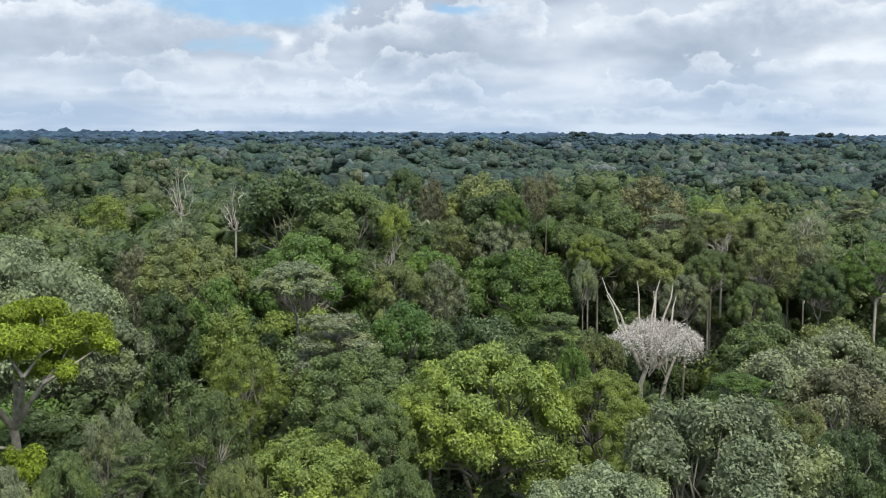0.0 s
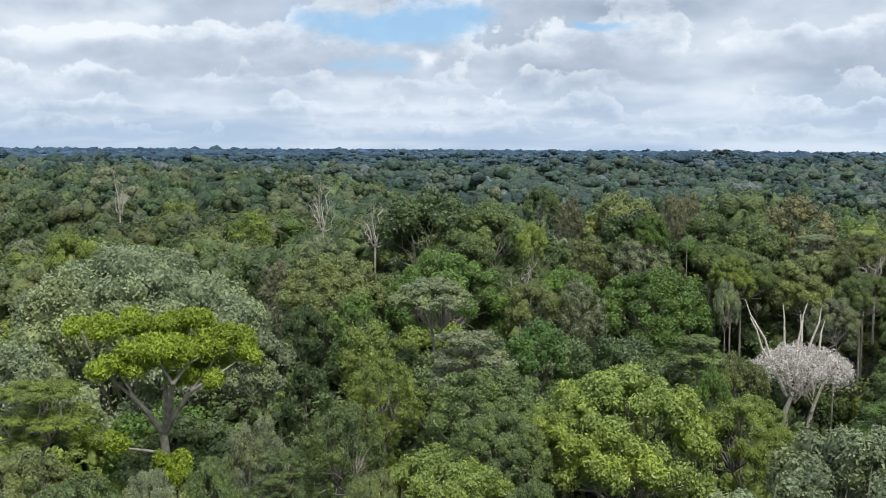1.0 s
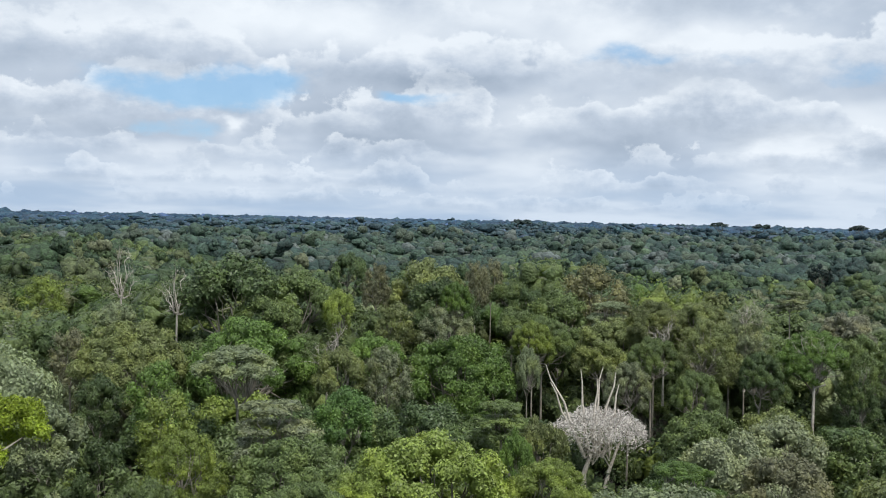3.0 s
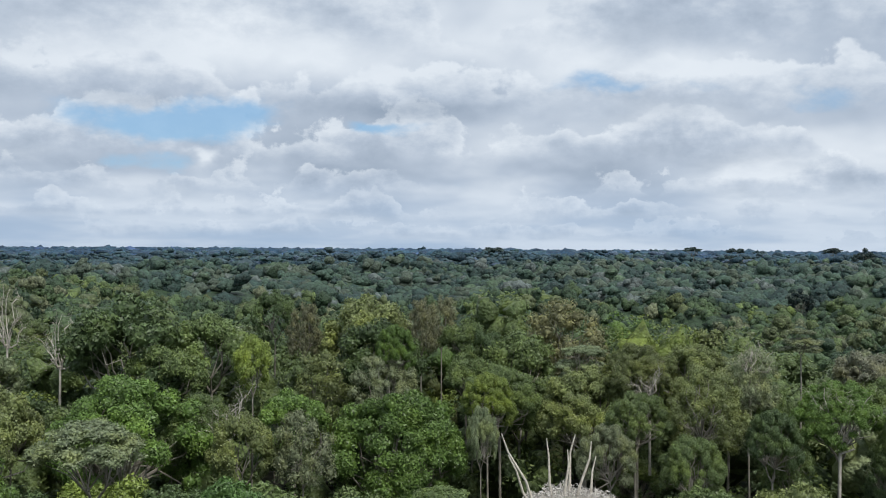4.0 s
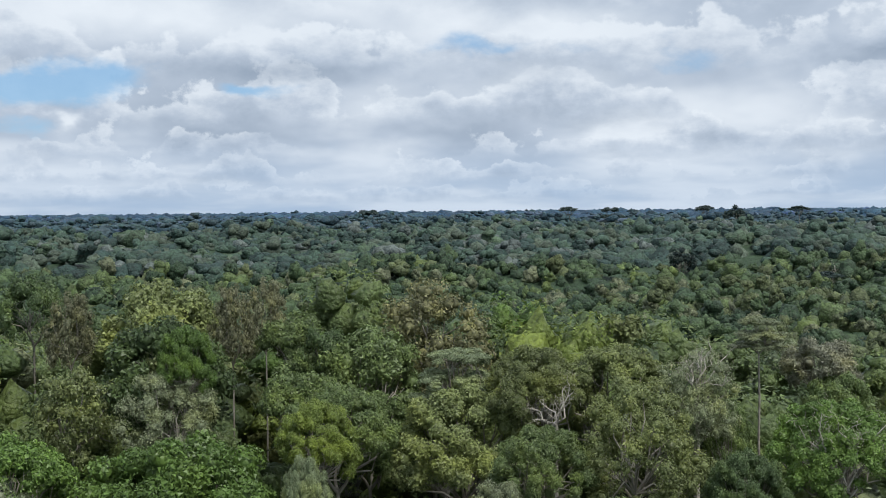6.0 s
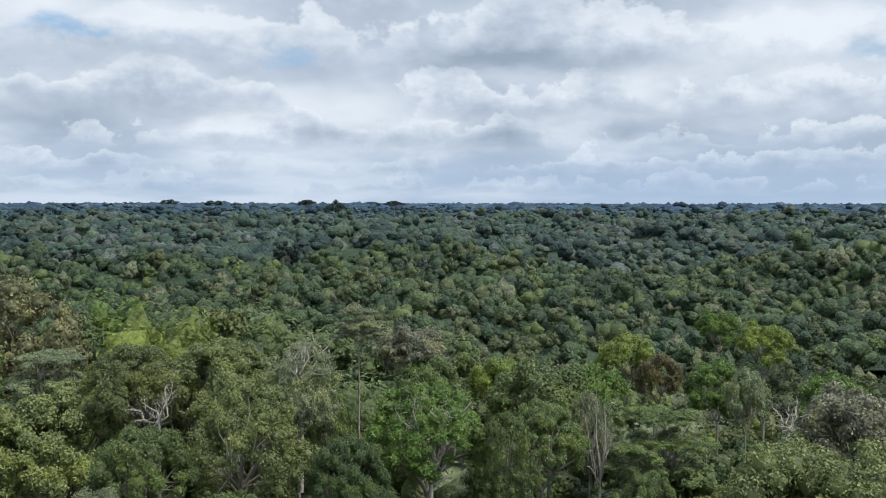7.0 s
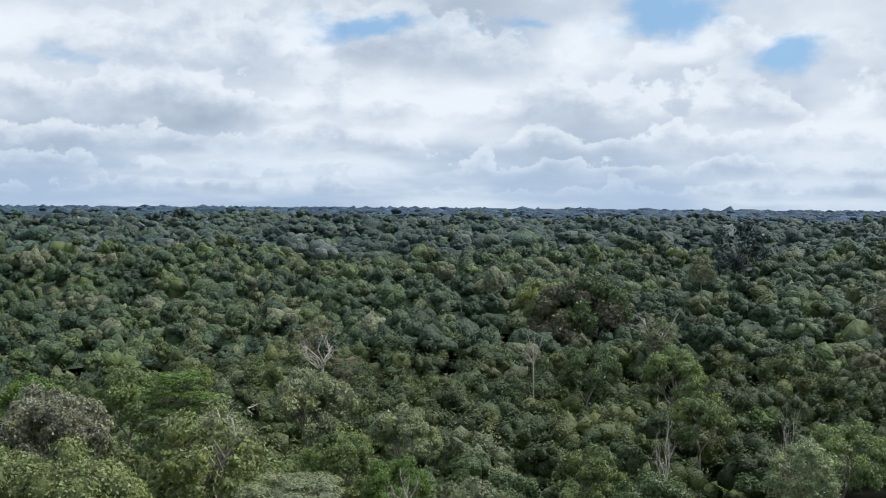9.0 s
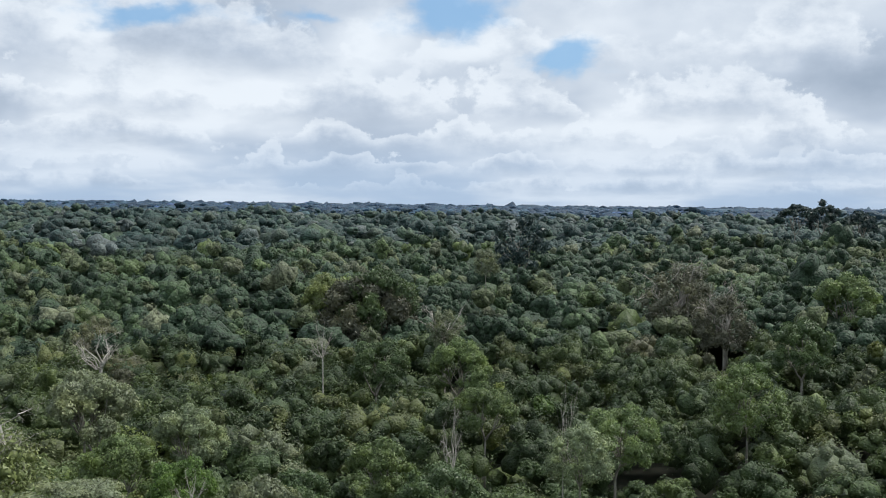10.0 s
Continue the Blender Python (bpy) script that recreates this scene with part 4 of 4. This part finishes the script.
def scatter(r0, r1, gap, a0=-118, a1=38, clear=True):
    """Places on a jittered triangular grid in a ring of the plan, clear of the trees that stand out."""
    n = int(r1 / gap) + 2
    i, j = np.meshgrid(np.arange(-n, n + 1), np.arange(-int(n * 1.16), int(n * 1.16) + 1), indexing="ij")
    x = ((i + 0.5 * (j % 2)) * gap).ravel().astype(float)
    y = (j * gap * 0.866).ravel().astype(float)
    x += rng.uniform(-0.4, 0.4, len(x)) * gap
    y += rng.uniform(-0.4, 0.4, len(y)) * gap
    r, a = np.hypot(x, y), np.degrees(np.arctan2(-x, y))
    keep = (r >= r0) & (r < r1) & (a > a0) & (a < a1)
    x, y = x[keep] + PATH_MID[0], y[keep] + PATH_MID[1]
    if not clear:
        return x, y
    foot = np.array(FOOT)
    d = np.hypot(x[:, None] - foot[None, :, 0], y[:, None] - foot[None, :, 1])
    ok = (d > foot[None, :, 2] * 0.7 + gap * 0.38).all(1)
    return x[ok], y[ok]


LOOKOUTS = ((0.0, 0.0, -27, 34), (PATH_MID[0] * 2, PATH_MID[1] * 2, -116, 6))
STANDING = np.array(FOOT)


def kept_low(x, y, half, top):
    """The tops of lesser trees, kept under the lines from the look-outs to the trees that stand out over them."""
    x, y, half, top = (np.array(a_, float) for a_ in (x, y, half, top))
    for ex, ey, a0, a1 in LOOKOUTS:
        bearing, far = np.arctan2(ex - x, y - ey), np.hypot(x - ex, y - ey)
        for fx, fy, fr, ft, fh in STANDING:
            b_, d_ = math.atan2(ex - fx, fy - ey), math.hypot(fx - ex, fy - ey)
            if not (radians(a0) < b_ < radians(a1)) or d_ < 45:
                continue
            near = (far < d_ + fr * 0.4) & (np.abs(bearing - b_) * np.maximum(far, 8) < half * 0.8 + fr * 0.75 * far / d_)
            line = EYE - (EYE - ft + fh) * far / d_
            top = np.where(near, np.minimum(top, line), top)
    return top


def seen(x, y, half):
    """Whether a tree stands where one of the look-outs could see it."""
    for ex, ey, a0, a1 in LOOKOUTS:
        far = math.hypot(x - ex, y - ey)
        bearing = math.degrees(math.atan2(ex - x, y - ey))
        slack = math.degrees(half / max(far, 1))
        if far > 46 and a0 - slack < bearing < a1 + slack:
            return True
    return False


KINDS = ["mid", "dark", "olive", "lime", "silver", "fresh", "pale", "brown"]
WEIGHT = np.array([0.40, 0.23, 0.17, 0.07, 0.05, 0.03, 0.03, 0.02])
# darker kinds for the east slope; part of this is its dimmer light
SHADED_WEIGHT = np.array([0.42, 0.38, 0.10, 0.02, 0.04, 0.01, 0.02, 0.01])


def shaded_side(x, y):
    """The slope to the east, where dark crowns prevail and also stand in for dimmer light."""
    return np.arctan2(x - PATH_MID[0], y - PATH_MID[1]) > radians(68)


def fill_ring(r0, r1, gap, grade):
    xs, ys = scatter(r0, r1, gap, -181, 181)
    wide = gap * rng.uniform(0.95, 1.45, len(xs))
    tops = kept_low(xs, ys, wide / 2, EYE - canopy_drop(xs, ys) + rng.normal(-2.2, 1.3, len(xs)))
    for x, y, w, top in zip(xs, ys, wide, tops):
        kind = KINDS[rng.choice(len(KINDS), p=SHADED_WEIGHT if shaded_side(x, y) else WEIGHT)]
        form = FORMS[rng.choice(4, p=[0.68, 0.04, 0.10, 0.18])]
        turn, variant = float(rng.uniform(0, 360)), int(rng.integers(2))
        along = min(max((x * -math.sin(WAY) + y * math.cos(WAY)) / STEP, 0.0), 1.0)
        clear = math.hypot(x + math.sin(WAY) * STEP * along, y - math.cos(WAY) * STEP * along)
        if clear > 34 and seen(x, y, w / 2):
            tree(x, y, top, w, w * 0.9, kind, form, grade, variant, turn)


fill_ring(28, 112, 8.6, 2)


def hidden(x, y, top):
    """Whether nearer land stands well in front of a place, as seen from both look-outs."""
    out = np.ones(len(x), bool)
    for px, py, a0, a1 in LOOKOUTS:
        rise = np.full(len(x), -9.0)
        r = np.hypot(x - px, y - py)
        for q_ in np.geomspace(0.08, 0.93, 26):
            rise = np.maximum(rise, -canopy_drop(px + (x - px) * q_, py + (y - py) * q_) / (r * q_))
        bearing = np.degrees(np.arctan2(px - x, y - py))
        out &= ((top + 4 - EYE) / r < rise - 0.012) | (bearing < a0) | (bearing > a1)
    return out


def woods(name, r0, r1, gap, leaves, size, lump, level, palette, weights, label, lower=0.0, wide=(0.55, 0.8), tall=(0.65, 0.95), clear=True, core=1.0, emergent=(0.06, 1.5, 4.0), a0=-120, a1=46):
    """Forest too thick to count: uneven lumps of foliage with sprays of leaves on them for every tree, all in one mesh."""
    xs, ys = scatter(r0, r1, gap, a0, a1, clear)
    n = len(xs)
    top = EYE - canopy_drop(xs, ys) + rng.normal(0, 2.1, n) + np.where(rng.random(n) < emergent[0], rng.uniform(emergent[1], emergent[2], n), 0) - lower
    if r0 < 300:
        top = kept_low(xs, ys, np.full(n, gap * 0.6), top)
    else:
        keep = ~hidden(xs, ys, top)
        xs, ys, top = xs[keep], ys[keep], top[keep]
        n = len(xs)
    w = gap * np.clip(rng.lognormal(math.log(sum(wide) / 2), 0.38, n), 0.34, 0.92 if lump > 2 else 1.5)
    h = w * rng.uniform(*tall, n)
    kind = rng.choice(len(palette), n, p=weights)
    # dimmer light of the east slope put in as dark foliage
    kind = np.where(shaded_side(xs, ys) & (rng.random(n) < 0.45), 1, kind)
    bd = unit(rng.normal(size=(n, lump, 3)) + [0, 0, 0.2])
    bd[..., 2] = np.abs(bd[..., 2])
    bc = bd * (rng.uniform(0.5, 0.75, (n, lump, 1)) if lump > 1 else 0.0)
    br = rng.uniform(0.7, 1.3, (n, lump)) * (0.44 if lump < 7 else 1.25 / lump ** 0.5) if lump > 1 else np.ones((n, 1))
    if lump > 2:
        bc[:, 0], br[:, 0] = 0, 0.75
    scale = np.stack([w, w, h], -1)[:, None]
    centre = np.stack([xs, ys, top - h], -1)[:, None]
    hv, hf = lumps(rng, (centre + bc * scale).reshape(-1, 3), (br[..., None] * scale * core).reshape(-1, 3), level, 0.24, True)
    faces = len(hf) // n
    if leaves:
        which = rng.integers(1 if lump > 2 else 0, lump, (n, leaves))
        d = unit(rng.normal(size=(n, leaves, 3)) + [0, 0, 0.4] + np.take_along_axis(bd, which[..., None], 1))
        local = np.take_along_axis(bc, which[..., None], 1) + d * np.take_along_axis(br, which, 1)[..., None] * rng.uniform(0.85, 1.08, (n, leaves, 1))
        v, q = leaf_blades(rng, (centre + local * scale).reshape(-1, 3), (d + [0, 0, 0.4]).reshape(-1, 3), size, 0.6, 0.1)
        me = mesh_from(name, np.concatenate([v, hv]), None, np.concatenate([q, hf + len(v)]), palette, np.r_[np.repeat(kind, leaves), np.repeat(kind, faces)], flat=n * leaves)
    else:
        me = mesh_from(name, hv, None, hf, palette, np.repeat(kind, faces), flat=0)
    return tagged(new(name, me), label, "forest", kind="stuff")


MIX = [NEAR["mid"], NEAR["dark"], NEAR["olive"], NEAR["silver"], NEAR["pale"], NEAR["lime"], NEAR["brown"], NEAR["fresh"]]
SHARE = [0.42, 0.24, 0.17, 0.05, 0.03, 0.05, 0.015, 0.025]
woods("understorey", 0, 135, 6.6, 230, 0.30, 5, 1, [NEAR["mid"], NEAR["dark"], NEAR["lime"]], [0.47, 0.4, 0.13],
      "dense green understorey of young trees", lower=8.0, wide=(0.55, 0.9), tall=(0.9, 1.5), clear=False, core=0.48, a0=-181, a1=181)
woods("understorey", 120, 300, 9.0, 70, 0.4, 4, 1, MIX[:3], [0.5, 0.35, 0.15], "shaded understorey between the canopy trees", lower=7.0, clear=False, core=0.65)
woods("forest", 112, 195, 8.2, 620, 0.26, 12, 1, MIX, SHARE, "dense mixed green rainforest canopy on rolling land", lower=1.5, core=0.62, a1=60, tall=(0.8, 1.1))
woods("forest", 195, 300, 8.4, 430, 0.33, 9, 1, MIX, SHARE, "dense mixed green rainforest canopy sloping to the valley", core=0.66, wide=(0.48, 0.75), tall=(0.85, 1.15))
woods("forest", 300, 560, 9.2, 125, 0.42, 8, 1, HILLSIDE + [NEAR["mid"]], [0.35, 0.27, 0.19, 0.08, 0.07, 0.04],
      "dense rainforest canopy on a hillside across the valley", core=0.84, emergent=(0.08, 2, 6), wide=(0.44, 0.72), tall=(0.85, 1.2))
# from here outwards the foliage colour carries the haze
woods("forest", 560, 1100, 12.0, 8, 0.7, 5, 1, HAZY_VALLEY, [0.36, 0.32, 0.18, 0.08, 0.06], "distant rainforest canopy on rolling hills", emergent=(0.08, 3, 7), wide=(0.46, 0.75), tall=(0.7, 1.0))
woods("forest", 1100, 1900, 17.0, 0, 0, 2, 1, HAZY_DISTANCE, [0.38, 0.36, 0.16, 0.06, 0.04], "far rainforest canopy coloured blue for haze", wide=(0.45, 0.8), tall=(0.45, 0.7), emergent=(0.10, 4, 11))
woods("forest", 1900, 4850, 34.0, 0, 0, 1, 1, HAZY_HORIZON, [0.4, 0.44, 0.1, 0.04, 0.02], "far rainforest towards the horizon, coloured blue for haze", wide=(0.5, 0.9), tall=(0.35, 0.6), emergent=(0.05, 2, 7))


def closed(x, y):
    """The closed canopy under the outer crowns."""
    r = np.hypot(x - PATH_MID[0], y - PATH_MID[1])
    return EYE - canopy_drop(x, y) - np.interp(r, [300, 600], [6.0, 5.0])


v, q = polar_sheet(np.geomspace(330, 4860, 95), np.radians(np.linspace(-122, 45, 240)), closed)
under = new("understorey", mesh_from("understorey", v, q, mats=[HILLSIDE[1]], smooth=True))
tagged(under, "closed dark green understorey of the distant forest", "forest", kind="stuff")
